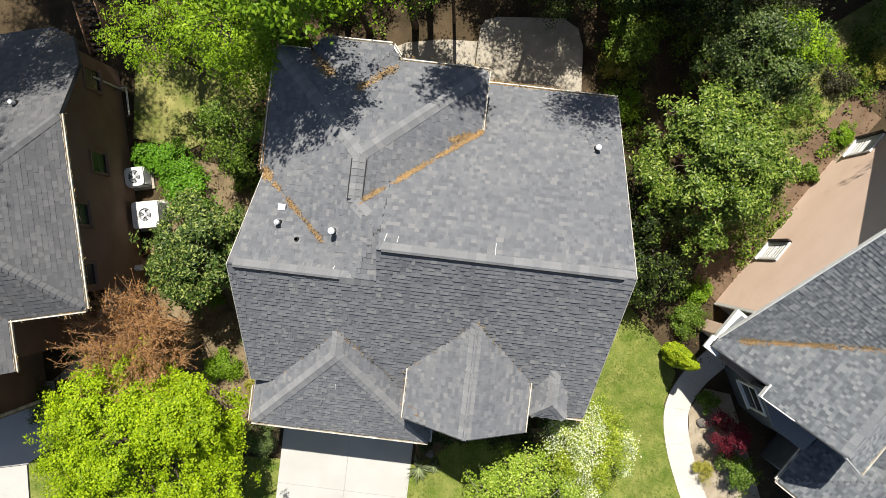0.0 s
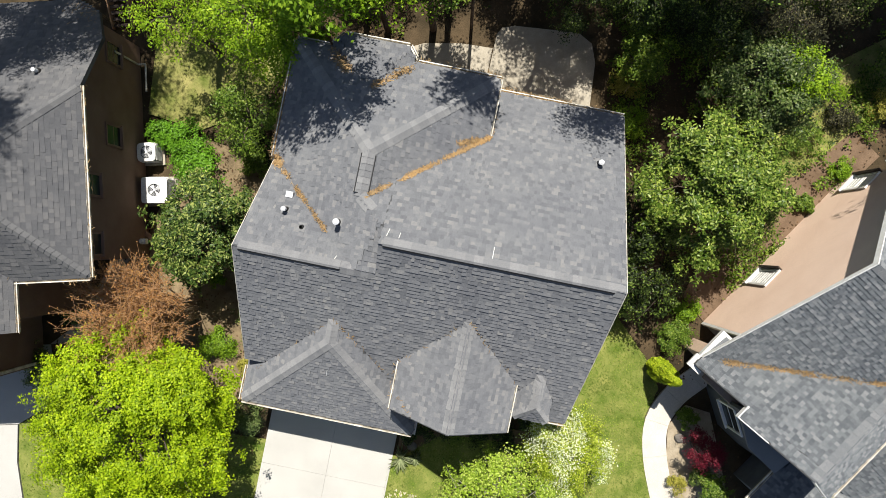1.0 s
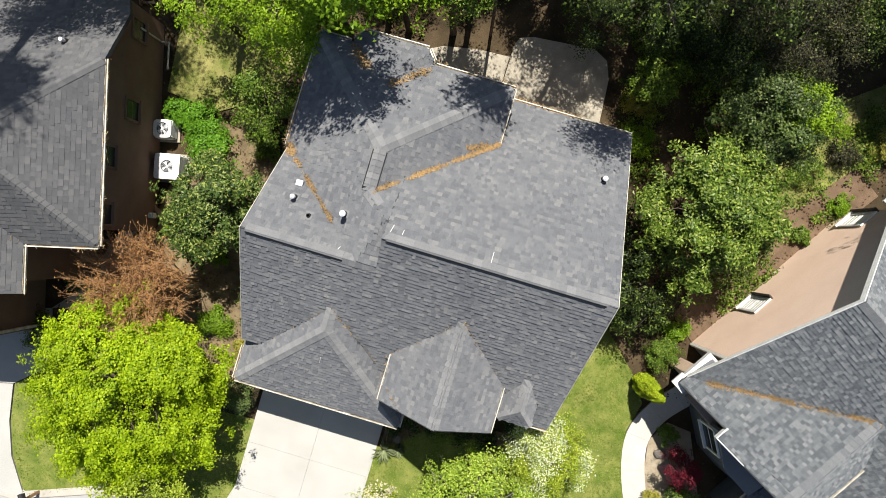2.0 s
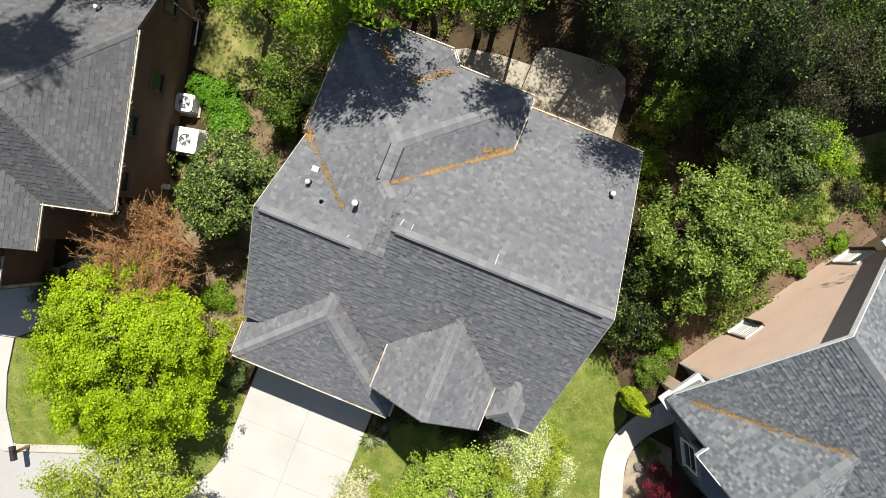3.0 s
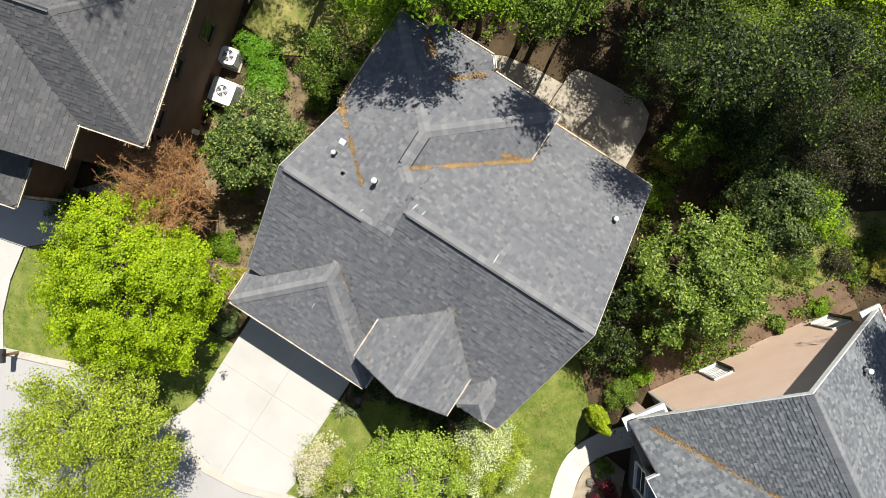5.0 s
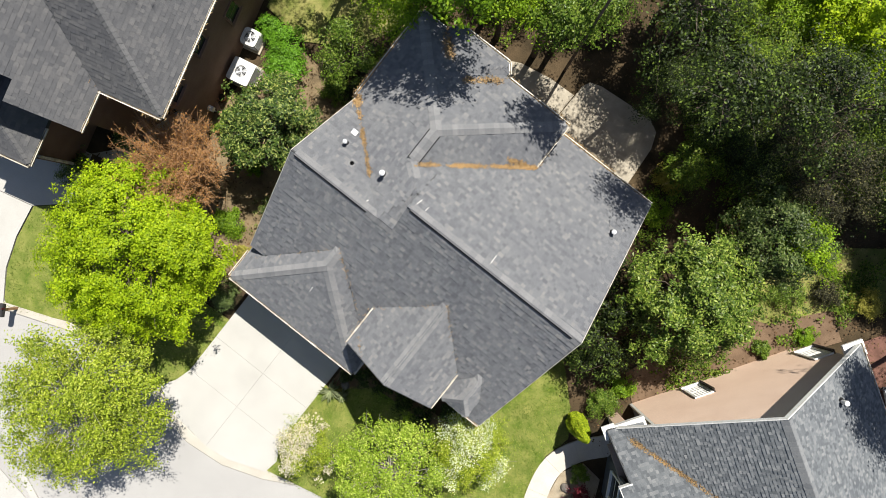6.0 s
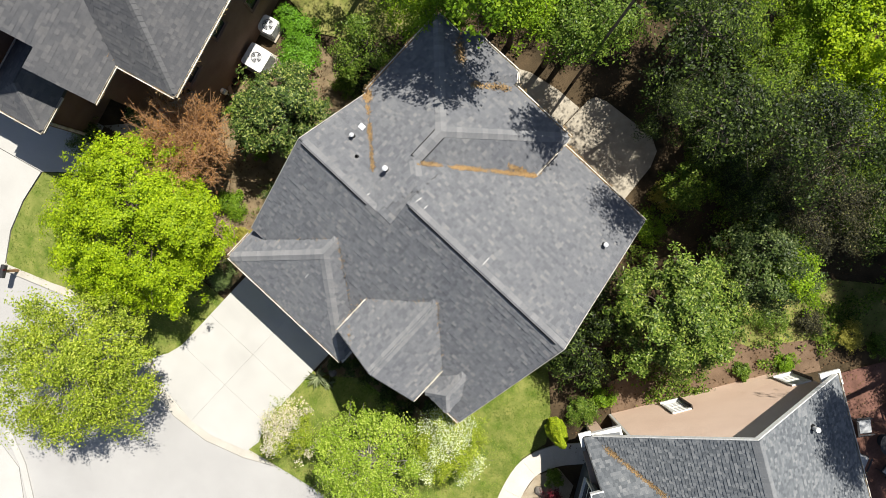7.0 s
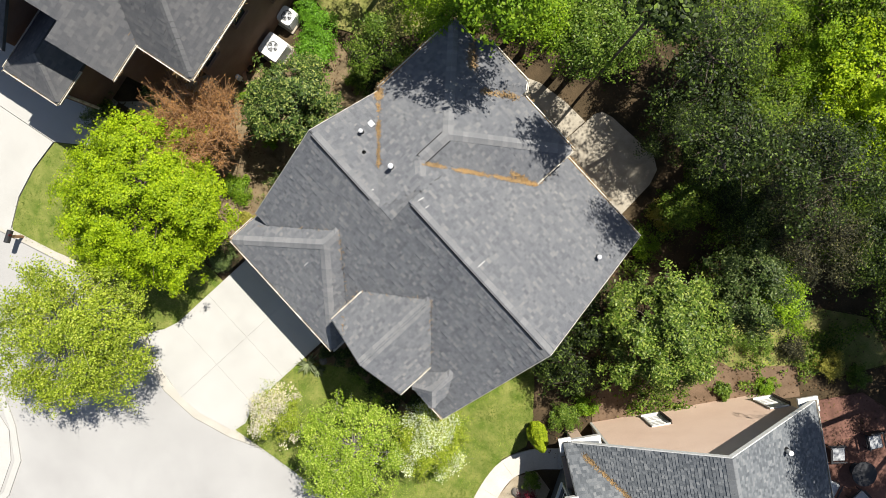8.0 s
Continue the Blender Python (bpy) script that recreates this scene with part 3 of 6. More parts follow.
flat("flower_bed", [(0.05, -5.2), (4.9, -5.0), (4.6, -5.5), (1.6, -5.7), (0.5, -6.6), (0.05, -6.9)], -0.2, 0.004, surface("pine_straw_mulch", (0.09, 0.06, 0.035), (0.2, 0.14, 0.08), 2.2, 0.95, 26, 0.7, 0.03), "pine straw bed under the front wall", "soil")
LDRIVE = thing("driveway", None, "white sunlit concrete driveway of the neighbouring house", "driveway", "", "structure")
for poly in ([(-20, -7.0), (-13.2, -5.4), (-12.6, -7.45), (-13.78, -8.5), (-20, -10.0)], [(-20, -10.03), (-13.8, -8.53), (-13.55, -9.9), (-13.1, -11.15), (-12.2, -12.5), (-20, -13.4)]):
    bm = bmesh.new()
    prism(bm, poly, lambda x, y: 0.02, lambda x, y: -0.14)
    part("concrete_bay", bm, M_CONCRETE, LDRIVE)
flat("pavement", [(-13.2, -5.38), (-12.05, -5.1), (-10.9, -1.6), (-11.4, -1.5), (-12.4, -4.5)], -0.14, 0.015, M_PATIO, "shaded concrete side path along the wall", "path")

# ---------------------------------------------------------------- main house
ZL, YR, PF, PB = 8.27, 0.83, 1.076, 0.985
ZR = ZL + PF * YR
ZE, PW, XL, XW, YW = 5.64, 0.82, -5.05, 1.0, 6.12
XM, ZW = (XL + XW) / 2, 5.64 + 0.82 * (1.0 + 5.05) / 2
XS = -1.22
F_PL = (ZL, 0, PF)
BR_PL = (ZR + PB * YR, 0, -PB)
BL_PL = (ZL, 0, -1.0)
W_L, W_R, W_B = (ZE - PW * XL, PW, 0), (ZE + PW * XW, -PW, 0), (ZE + PW * YW, 0, -PW)


def rect(x0, x1, y0, y1):
    return [(x0, y0), (x1, y0), (x1, y1), (x0, y1)]


right_b = Block(rect(XS, 5.0, -3.56, 6.1), [F_PL, BR_PL], rect(XS + 0.05, 4.75, -3.2, 5.75))
left_b = Block(rect(-5.0, XS, -3.56, 2.62), [F_PL, BL_PL], rect(-4.75, XS, -3.2, 2.3))
wing_b = Block(rect(XL, XW, 0.6, YW), [W_L, W_R, W_B], rect(XL + 0.35, XW - 0.3, 1.2, YW - 0.35))
patch_b = Block(rect(-2.6, XS, 0.02, 3.0), [W_L, BR_PL, (ZL + 0.05, 0, 0.3)])
gx0, gx1, gy = -5.02, 0.49, -5.0
gm = (gx0 + gx1) / 2
gar_b = Block(rect(gx0, gx1, gy, -1.2), [(3.78 - 1.015 * gx0, 1.015, 0), (3.78 + 1.015 * gx1, -1.015, 0), (3.78 - 1.015 * gy, 0, 1.015)], rect(gx0 + 0.3, gx1 - 0.3, gy + 0.35, -1.2))
tx0, tx1, ty = -0.28, 3.18, -3.92
tm = (tx0 + tx1) / 2
tur_b = Block(rect(tx0, tx1, ty, -0.75), [(5.62 - 1.016 * tx0, 1.016, 0), (5.62 + 1.016 * tx1, -1.016, 0)], rect(tx0 + 0.3, tx1 - 0.3, ty + 0.3, -0.75))
dx0, dx1, dy = 3.27, 4.35, -3.5
dorm_b = Block(rect(dx0, dx1, dy, -1.8), [(5.3 - 1.5 * dx0, 1.5, 0), (5.3 + 1.5 * dx1, -1.5, 0), (5.3 - 1.5 * dy, 0, 1.5)], rect(dx0 + 0.1, dx1 - 0.1, dy + 0.1, -1.9), 0.14)
bay_b = Block([(-3.99, 4.9), (-1.58, 4.9), (-1.58, 6.26), (-1.8, 6.55), (-3.7, 6.52), (-3.99, 6.2)], [(5.6 + 0.62 * 6.55, 0, -0.62), (5.6 + 0.7 * 3.99, 0.7, 0), (5.6 - 0.7 * 1.58, -0.7, 0)],
              [(-3.8, 5.5), (-1.8, 5.5), (-1.8, 6.1), (-2.0, 6.3), (-3.5, 6.3), (-3.8, 6.05)])
H_BLOCKS = [right_b, left_b, wing_b, patch_b, gar_b, tur_b, dorm_b, bay_b]

HOUSE = thing("house", None, "two-storey house with a complex grey shingle roof of gables and hips", "house")
slab_roof(H_BLOCKS, HOUSE, M_TAN, None, "tan painted wall")
rng = random.Random(11)
front_b = Block(rect(-5.0, 5.0, -3.56, 0.0), [F_PL])       # the front slope is laid in one run across both parts
shingles(H_BLOCKS + [front_b], HOUSE, M_SHINGLE, rng, 0.14, 0.055, 0.19, proud=0.027, single=lambda x, y: 0.2 < x < 4.2 and 0.95 < y < 2.6,
         skip=lambda b, i, x, y: b is left_b and i == 0 or b is right_b and i == 0 and y < 0)
zroof = lambda x, y: roof_top(H_BLOCKS, x, y)

# hips and ridges in plan
w_half = (XW - XL) / 2
node = (XM, YW - w_half)
y_wr = YR + (ZR - ZW) / PB
gz = 3.78 + 1.015 * (gx1 - gx0) / 2
gn = (gm, gy + (gx1 - gx0) / 2)
gt = (gm, (gz - ZL) / PF)
tz = 5.62 + 1.016 * (tx1 - tx0) / 2
tt = (tm, (tz - ZL) / PF)
dm = (dx0 + dx1) / 2
dn = (dm, dy + (dx1 - dx0) / 2)
for a, b in (((XW - 0.05, YW - 0.05), node), ((XL + 0.05, YW - 0.05), node), ((XM, y_wr), node), ((gx0 + 0.05, gy + 0.05), gn), ((gx1 - 0.05, gy + 0.05), gn), (gn, gt), ((tm, ty + 0.02), tt),
             ((dx0 + 0.03, dy + 0.03), dn), ((dx1 - 0.03, dy + 0.03), dn), (dn, (dm, (5.3 + 0.75 * (dx1 - dx0) - ZL) / PF)), ((-2.15, 0.0), (XS, 0.0)), ((4.7, YR), (4.98, YR)), ((XM, y_wr + 0.02), (XM + 0.42, y_wr - 0.3))):
    caps(H_BLOCKS, a, b, HOUSE, None, 0.26 if a[0] > 3.2 and a[1] < -3 else 0.34, pieces=True)


def ridge_vent(x0, x1, y, z, parent):
    """A raised vent along a ridge under its caps, coloured black for the shadow along its open front edge."""
    bm = bmesh.new()
    prof = [(-0.1, -0.14), (-0.1, -0.045), (-0.01, 0.04), (0.01, 0.04), (0.14, -0.09), (0.14, -0.15)]
    ends = [[bm.verts.new((x, y + a, z + b)) for a, b in prof] for x in (x0, x1)]
    n = len(prof)
    for i in range(n):
        bm.faces.new((ends[0][i], ends[0][(i + 1) % n], ends[1][(i + 1) % n], ends[1][i]))
    bm.faces.new(ends[0])
    bm.faces.new(ends[1][::-1])
    v = part("ridge_vent", bm, M_VENT_SHADOW, parent, "ridge vent under cap shingles, its shadow line put in as black")
    k = int((x1 - x0) / 0.22)
    for i in range(k):
        a, b = x0 + (x1 - x0) * i / k, min(x1, x0 + (x1 - x0) * (i + 1.15) / k)
        vs = []
        for x, h in ((a, 0.0), (b, 0.014)):
            vs += [(x - a, -0.062, 0.0 + h), (x - a, 0.0, 0.055 + h), (x - a, 0.17, -0.1 + h), (x - a, 0.17, -0.13 + h)]
        c = from_lists("cap_shingle", vs, [(0, 4, 5, 1), (1, 5, 6, 2), (2, 6, 7, 3)], M_CAP, v)
        c.location = (a, y, z)


ridge_vent(XS + 0.12, 4.72, YR, ZR, HOUSE)
ridge_vent(-4.85, -2.15, 0.0, ZL, HOUSE)
bm = bmesh.new()
for s in (-1, 1):
    add_box(bm, (XM + s * 0.19 - 0.012, y_wr + 0.1, ZW - 0.16), (XM + s * 0.19 + 0.012, node[1] - 0.08, ZW - 0.1))
add_box(bm, (XM - 0.2, y_wr + 0.08, ZW - 0.16), (XM + 0.2, y_wr + 0.1, ZW - 0.02))
part("ridge_vent", bm, M_VENT_SHADOW, HOUSE, "short ridge vent")

# gutters
gutter((gx0, gy), (gx1, gy), 3.76, (0, -1), HOUSE)
gutter((gx0, gy), (gx0, -3.9), 3.76, (-1, 0), HOUSE, 0.1, needles=120, seed=1)
gutter((gx1, gy), (gx1, -4.1), 3.76, (1, 0), HOUSE, 0.1)
gutter((tx0, ty), (tx0, (5.62 - ZL) / PF), 5.6, (-1, 0), HOUSE, 0.06, needles=60, seed=2)
gutter((tx1, ty), (tx1, (5.62 - ZL) / PF), 5.6, (1, 0), HOUSE, 0.07, needles=40, seed=3)
gutter((4.3, -3.56), (5.0, -3.56), 4.42, (0, -1), HOUSE, needles=30, seed=4)
gutter((XW, 4.45), (XW, YW), ZE - 0.02, (1, 0), HOUSE, 0.07, needles=50, seed=5)
gutter((-1.45, YW), (XW, YW), ZE - 0.02, (0, 1), HOUSE, needles=500, seed=6)
gutter((XL, YW), (-4.1, YW), ZE - 0.02, (0, 1), HOUSE)
gutter((XL, 2.62), (XL, YW), ZE - 0.02, (-1, 0), HOUSE, needles=1500, seed=7)
gutter((-3.7, 6.54), (-1.8, 6.56), 5.58, (0, 1), HOUSE)
gutter((-1.8, 6.56), (-1.56, 6.26), 5.58, (0.8, 0.6), HOUSE)
gutter((-3.99, 6.2), (-3.7, 6.54), 5.58, (-0.8, 0.6), HOUSE)
gutter((XW + 0.1, 6.1), (5.0, 6.1), right_b.z(3, 6.1) - 0.02, (0, 1), HOUSE, needles=2600, seed=8)
# white rake boards on the gable ends
for x, b, ya, yb in ((5.0, right_b, 0.83, 6.1), (5.0, right_b, -3.56, 0.83), (-5.0, left_b, -3.56, 0.0), (-5.0, left_b, 0.0, 2.6)):
    bm = bmesh.new()
    s = 0.02 if x > 0 else -0.02
    prism(bm, rect(min(x + s * 0.1, x + s), max(x + s * 0.1, x + s), ya, yb), lambda px, py: b.z(x, py) + 0.005, lambda px, py: b.z(x, py) - 0.2)
    part("rake_board", bm, M_GUTTER, HOUSE, "white rake board")
for s in (-1, 1):
    bm = bmesh.new()
    xe = tx0 if s < 0 else tx1
    prism(bm, rect(min(tm, xe), max(tm, xe), ty - 0.025, ty - 0.003), lambda px, py: tur_b.z(px, ty) - 0.012, lambda px, py: tur_b.z(px, ty) - 0.19)
    part("rake_board", bm, M_FELT, HOUSE, "dark rake board on the front gable")

# pine needles gathered in the valleys
def vz(x, y):
    return roof_top(H_BLOCKS, x, y)


nr = random.Random(3)
V3 = lambda x, y: Vector((x, y, 0))
valley_r0, valley_r1 = V3(XW + 0.05, 4.42), V3(XM + 0.1, y_wr)
needle_drift("pine_needles", [valley_r0, valley_r1], 3000, 0.028, vz, nr, HOUSE)
needle_drift("pine_needles", [V3(0.75, 4.25), V3(0.2, 3.95)], 300, 0.05, vz, nr, HOUSE)
needle_drift("pine_needles", [V3(-5.0, 2.62), V3(-4.75, 2.4)], 700, 0.07, vz, nr, HOUSE)
needle_drift("pine_needles", [V3(-4.6, 2.27), V3(-2.83, 0.84)], 1400, 0.03, vz, nr, HOUSE)
needle_drift("pine_needles", [V3(-2.5, 5.05), V3(-1.55, 5.95)], 900, 0.06, vz, nr, HOUSE)
needle_drift("pine_needles", [V3(-3.95, 5.98), V3(-3.3, 5.4)], 900, 0.08, vz, nr, HOUSE)
needle_drift("pine_needles", [V3(gm, gt[1]), V3(gx1, -4.0)], 120, 0.03, vz, nr, HOUSE)
needle_drift("pine_needles", [V3(gm, gt[1]), V3(gx0 + 0.1, -4.1)], 60, 0.03, vz, nr, HOUSE)
needle_drift("pine_needles", [V3(tm, tt[1]), V3(tx1, -2.46)], 90, 0.03, vz, nr, HOUSE)
needle_drift("pine_needles", [V3(tm, tt[1]), V3(tx0, -2.46)], 60, 0.03, vz, nr, HOUSE)


def vent_pipe(x, y, r, h, hood=True):
    """A plumbing vent: flashing plate, collar, pipe and hood; stands on the roof."""
    z = vz(x, y)
    v = thing("roof_vent", Matrix.Translation((x, y, z)), "white metal roof vent pipe with a black collar on grey shingles", "vent", "roof vents")
    g = (vz(x, y + 0.02) - vz(x, y - 0.02)) / 0.04, (vz(x + 0.02, y) - vz(x - 0.02, y)) / 0.04
    bm = bmesh.new()
    prism(bm, rect(-0.11, 0.11, -0.12, 0.12), lambda a, b: g[1] * a + g[0] * b + 0.03, lambda a, b: g[1] * a + g[0] * b + 0.0)
    part("flashing", bm, M_CAP, v, "grey flashing plate")
    bm = bmesh.new()
    add_tube(bm, (0, 0, -0.05), (0, 0, 0.14), r * 1.7, r * 1.25, 14)
    part("collar", bm, M_BLACK, v, "black rubber collar")
    bm = bmesh.new()
    add_tube(bm, (0, 0, 0.1), (0, 0, h), r, r, 16)
    part("pipe", bm, M_STEEL, v)
    if hood:
        bm = bmesh.new()
        add_tube(bm, (0, 0, h - 0.01), (0, 0, h + 0.07), r * 1.45, r * 1.4, 18)
        add_tube(bm, (0, 0, h + 0.07), (0, 0, h + 0.11), r * 1.4, r * 0.5, 18)
        part("hood", bm, M_STEEL, v, "pale metal round hood")
    return v


vent_pipe(-2.5, 1.12, 0.06, 0.4)
vent_pipe(-4.07, 1.18, 0.048, 0.32)
vent_pipe(4.25, 4.26, 0.055, 0.32)
vent_pipe(-3.48, 0.8, 0.04, 0.14, False)
bm = bmesh.new()
v = thing("roof_vent", Matrix.Translation((-4.13, 1.6, vz(-4.13, 1.6))), "small white square roof vent on grey shingles", "vent", "roof vents")
add_box(bm, (-0.1, -0.08, -0.05), (0.1, 0.09, 0.14), 0.01)
part("body", bm, M_STEEL, v)
bm = bmesh.new()
add_box(bm, (-0.18, -0.2, -0.02), (0.18, -0.14, 0.06), 0.005, Matrix.Rotation(radians(-6), 4, "Z"))
part("flashing", bm, M_WHITE, v)
# loose white fixings near the ridge
for x, y, ln, a in ((1.62, 1.1, 0.36, 88), (-2.35, 0.18, 0.16, 70), (-1.05, 1.12, 0.2, 80), (-0.75, 1.1, 0.14, 85), (-2.3, -3.3, 0.2, 85)):
    bm = bmesh.new()
    z0, z1 = vz(x - math.cos(radians(a)) * ln / 2, y - math.sin(radians(a)) * ln / 2), vz(x + math.cos(radians(a)) * ln / 2, y + math.sin(radians(a)) * ln / 2)
    add_tube(bm, (-math.cos(radians(a)) * ln / 2, -math.sin(radians(a)) * ln / 2, z0 + 0.03), (math.cos(radians(a)) * ln / 2, math.sin(radians(a)) * ln / 2, z1 + 0.03), 0.008, 0.008, 6)
    me = bpy.data.meshes.new("roof_bracket")
    bm.to_mesh(me)
    bm.free()
    me.materials.append(M_WHITE)
    ob = new("roof_bracket", me)
    ob.location = (x, y, 0)
    tagged(ob, "thin white metal bracket lying on the shingles", "bracket", "roof brackets")

# garage door and front windows, under the eaves
gd = thing("garage_door", pose(-2.4, gy + 0.35, 1.1, 0, 0, 180), "white panelled garage door under the eave", "door")
for r in range(4):
    for c in range(4):
        bm = bmesh.new()
        add_box(bm, (-2.1 + c * 1.05 + 0.03, 0.0, -1.07 + r * 0.55), (-2.1 + (c + 1) * 1.05 - 0.03, 0.05, -1.07 + (r + 1) * 0.55 - 0.04), 0.015)
        part("panel", bm, M_WHITE, gd)
for x, z in ((0.9, 2.2), (2.1, 2.2), (1.45, 4.9)):
    sash_window(HOUSE, pose(x, ty + 0.3, z, 0, 0, 180), 0.8, 1.4)

# ---------------------------------------------------------------- left-hand neighbour
LH = thing("house", pose(-9.6, -1.9, 0, 0, 0, 14.2), "brown stucco house with a hipped grey shingle roof", "house")
LE, LP = 5.78, 0.9
l_main = Block([(-9, 0), (0, 0), (0, 7.4), (-0.55, 8.6), (-1.4, 9.2), (-9, 9.2)], [(LE, -LP, 0), (LE, 0, LP), (LE + LP * 5.6, 0, -LP)], rect(-9, -0.5, 0.5, 8.2))
l_front = Block(rect(-4.0, -2.26, -1.51, 3.0), [(LE - LP * 2.26, -LP, 0), (LE + LP * 10.1, LP, 0)], rect(-3.75, -2.7, -1.2, 2.6))
l_side = Block(rect(-9, -4.0, -0.78, 3.0), l_front.planes, rect(-9, -4.0, -0.45, 2.6))
l_low = Block(rect(-6.75, -4.36, -3.45, 0.0), [(3.9 - 0.8 * 4.36, -0.8, 0), (3.9 + 0.8 * 6.75, 0.8, 0), (3.9 + 0.8 * 3.45, 0, 0.8)], rect(-6.45, -4.6, -3.2, 0.0))
l_far = Block(rect(-12, -6.9, -2.9, 0.0), [(4.3 + 0.8 * 2.9, 0, 0.8)], rect(-12, -7.1, -2.6, 0.0))
L_BLOCKS = [l_main, l_front, l_side, l_low, l_far]
slab_roof(L_BLOCKS, LH, M_BROWN, None, "brown stucco wall")
shingles(L_BLOCKS, LH, M_SHINGLE_L, random.Random(21), 0.147, 0.08, 0.26, proud=0.02, single=lambda x, y: -1.6 < x and 0.6 < y < 3.4)
caps(L_BLOCKS, (-0.05, 0.05), (-2.8, 2.8), LH, M_CAP_L, 0.26)
caps(L_BLOCKS, (-0.05, 5.55), (-2.8, 2.8), LH, M_CAP_L, 0.26)
gutter((0, 0), (0, 5.6), LE - 0.02, (1, 0), LH, needles=500, seed=31)
gutter((-2.26, 0), (0, 0), LE - 0.02, (0, -1), LH, needles=700, seed=32)
gutter((-2.26, -1.51), (-2.26, -0.02), LE - 0.02, (1, 0), LH, needles=200, seed=33)
gutter((-6.75, -3.45), (-4.36, -3.45), 3.88, (0, -1), LH, needles=100, seed=34)
gutter((-4.36, -3.45), (-4.36, -2.0), 3.88, (1, 0), LH)
gutter((-6.75, -3.45), (-6.75, -0.6), 3.88, (-1, 0), LH)
caps(L_BLOCKS, (-4.4, -3.41), (-5.52, -2.29), LH, M_CAP_L, 0.22)
nl = random.Random(8)
needle_drift("pine_needles", [V3(-2.26, 0.05), V3(-2.5, 0.3)], 300, 0.05, lambda x, y: roof_top(L_BLOCKS, x, y), nl, LH)
needle_drift("pine_needles", [V3(-1.5, 8.9), V3(-0.2, 8.6)], 500, 0.3, lambda x, y: roof_top(L_BLOCKS, x, y), nl, LH)
for y, z in ((4.6, 2.6), (2.85, 4.3), (1.0, 4.4), (7.4, 2.3)):
    sash_window(LH, pose(-0.5, y, z, 0, 0, -90), 0.62, 1.0, 0.05, M_BROWN)
bm = bmesh.new()
add_tube(bm, (-0.2, 6.5, 0.35), (-0.2, 7.5, 0.3), 0.035, 0.035, 8)
add_tube(bm, (-0.46, 7.5, 0.3), (-0.2, 7.5, 0.3), 0.035, 0.035, 8)
add_tube(bm, (-0.46, 7.5, 0.3), (-0.46, 7.5, 2.2), 0.035, 0.035, 8)
part("downpipe", bm, M_GUTTER, LH, "white downpipe")
bm = bmesh.new()
add_box(bm, (-4.5, -3.12, 0.05), (-4.4, -3.02, 3.4))
part("downpipe", bm, M_GUTTER, LH, "white downpipe")
vp = thing("roof_vent", LH.matrix_basis @ Matrix.Translation((-1.5, 6.2, l_main.z(-1.5, 6.2))), "small vent pipe on grey shingles", "vent", "roof vents")
bm = bmesh.new()
add_tube(bm, (0, 0, -0.05), (0, 0, 0.3), 0.06, 0.06, 12)
part("pipe", bm, M_STEEL, vp)
bm = bmesh.new()
add_tube(bm, (0, 0, -0.06), (0, 0, 0.1), 0.11, 0.08, 12)
part("collar", bm, M_BLACK, vp)

# ---------------------------------------------------------------- right-hand neighbour
RH = thing("house", pose(11.17, 2.76, 0, 0, 0, 57.5), "tan-sided house with a steep blue-grey shingle roof", "house")
RW = -0.42                                                   # the gable wall's face
r_main = Block(rect(-4.2, 4.75, -14, 0.03), [(8.6, 1.095, 0), (8.6, -0.97, 0)], [(-3.85, -14), (4.5, -14), (4.5, RW), (-2.85, RW), (-2.85, -1.6), (-3.85, -1.6)])
W_PLANES = [(4.03, 0, -0.9), (4.03 + 0.9 * 6.9, 0, 0.9)]    # the cross gable, its ridge at y = -3.45
r_wing = Block([(-4.5, -4.6), (-2.27, -4.6), (-1.33, -3.45), (-4.2, 0.05), (-4.5, 0.05)], W_PLANES, [(-4.1, -4.4), (-2.4, -4.4), (-1.6, -3.45), (-3.6, -1.7), (-4.1, -1.7)])
r_bump = Block(rect(-4.88, -4.5, -4.6, -1.5), W_PLANES, rect(-4.6, -4.5, -4.4, -1.8), base=3.0)
r_low = Block(rect(-6.4, -3.4, -11, -4.5), [(3.1 - 0.55 * 4.5, 0, -0.55), (3.1 + 0.55 * 6.4, 0.55, 0)], rect(-6.0, -3.4, -11, -5.0))
R_BLOCKS = [r_main, r_wing, r_bump, r_low]
slab_roof(R_BLOCKS, RH, surface("dark_front_wall", (0.1, 0.11, 0.12), (0.15, 0.16, 0.17), 1.5), None, "grey painted wall")
shingles(R_BLOCKS, RH, M_SHINGLE_R, random.Random(22), 0.125, 0.08, 0.115, proud=0.027, single=lambda x, y: x < -2.6 and y > -3.2)
caps(R_BLOCKS, (0, 0.0), (0, -13), RH, M_CAP_R, 0.34)
caps(R_BLOCKS, (-4.84, -3.45), (-1.4, -3.45), RH, M_CAP_R, 0.34)
needle_drift("pine_needles", [V3(-4.15, -0.05), V3(-1.4, -3.35)], 1500, 0.035, lambda x, y: roof_top(R_BLOCKS, x, y), random.Random(9), RH)
needle_drift("pine_needles", [V3(-4.05, -0.15), V3(-3.7, -0.6)], 700, 0.05, lambda x, y: roof_top(R_BLOCKS, x, y), random.Random(10), RH)
gutter((4.75, 0.05), (4.75, -13), 3.97, (1, 0), RH, needles=600, seed=41)
for xa, xb in ((-4.2, 0.0), (0.0, 4.75)):
    bm = bmesh.new()
    prism(bm, rect(xa, xb, 0.03, 0.06), lambda px, py: r_main.z(px, 0) + 0.012, lambda px, py: r_main.z(px, 0) - 0.24)
    part("rake_board", bm, M_WHITE, RH, "white rake board along the gable")
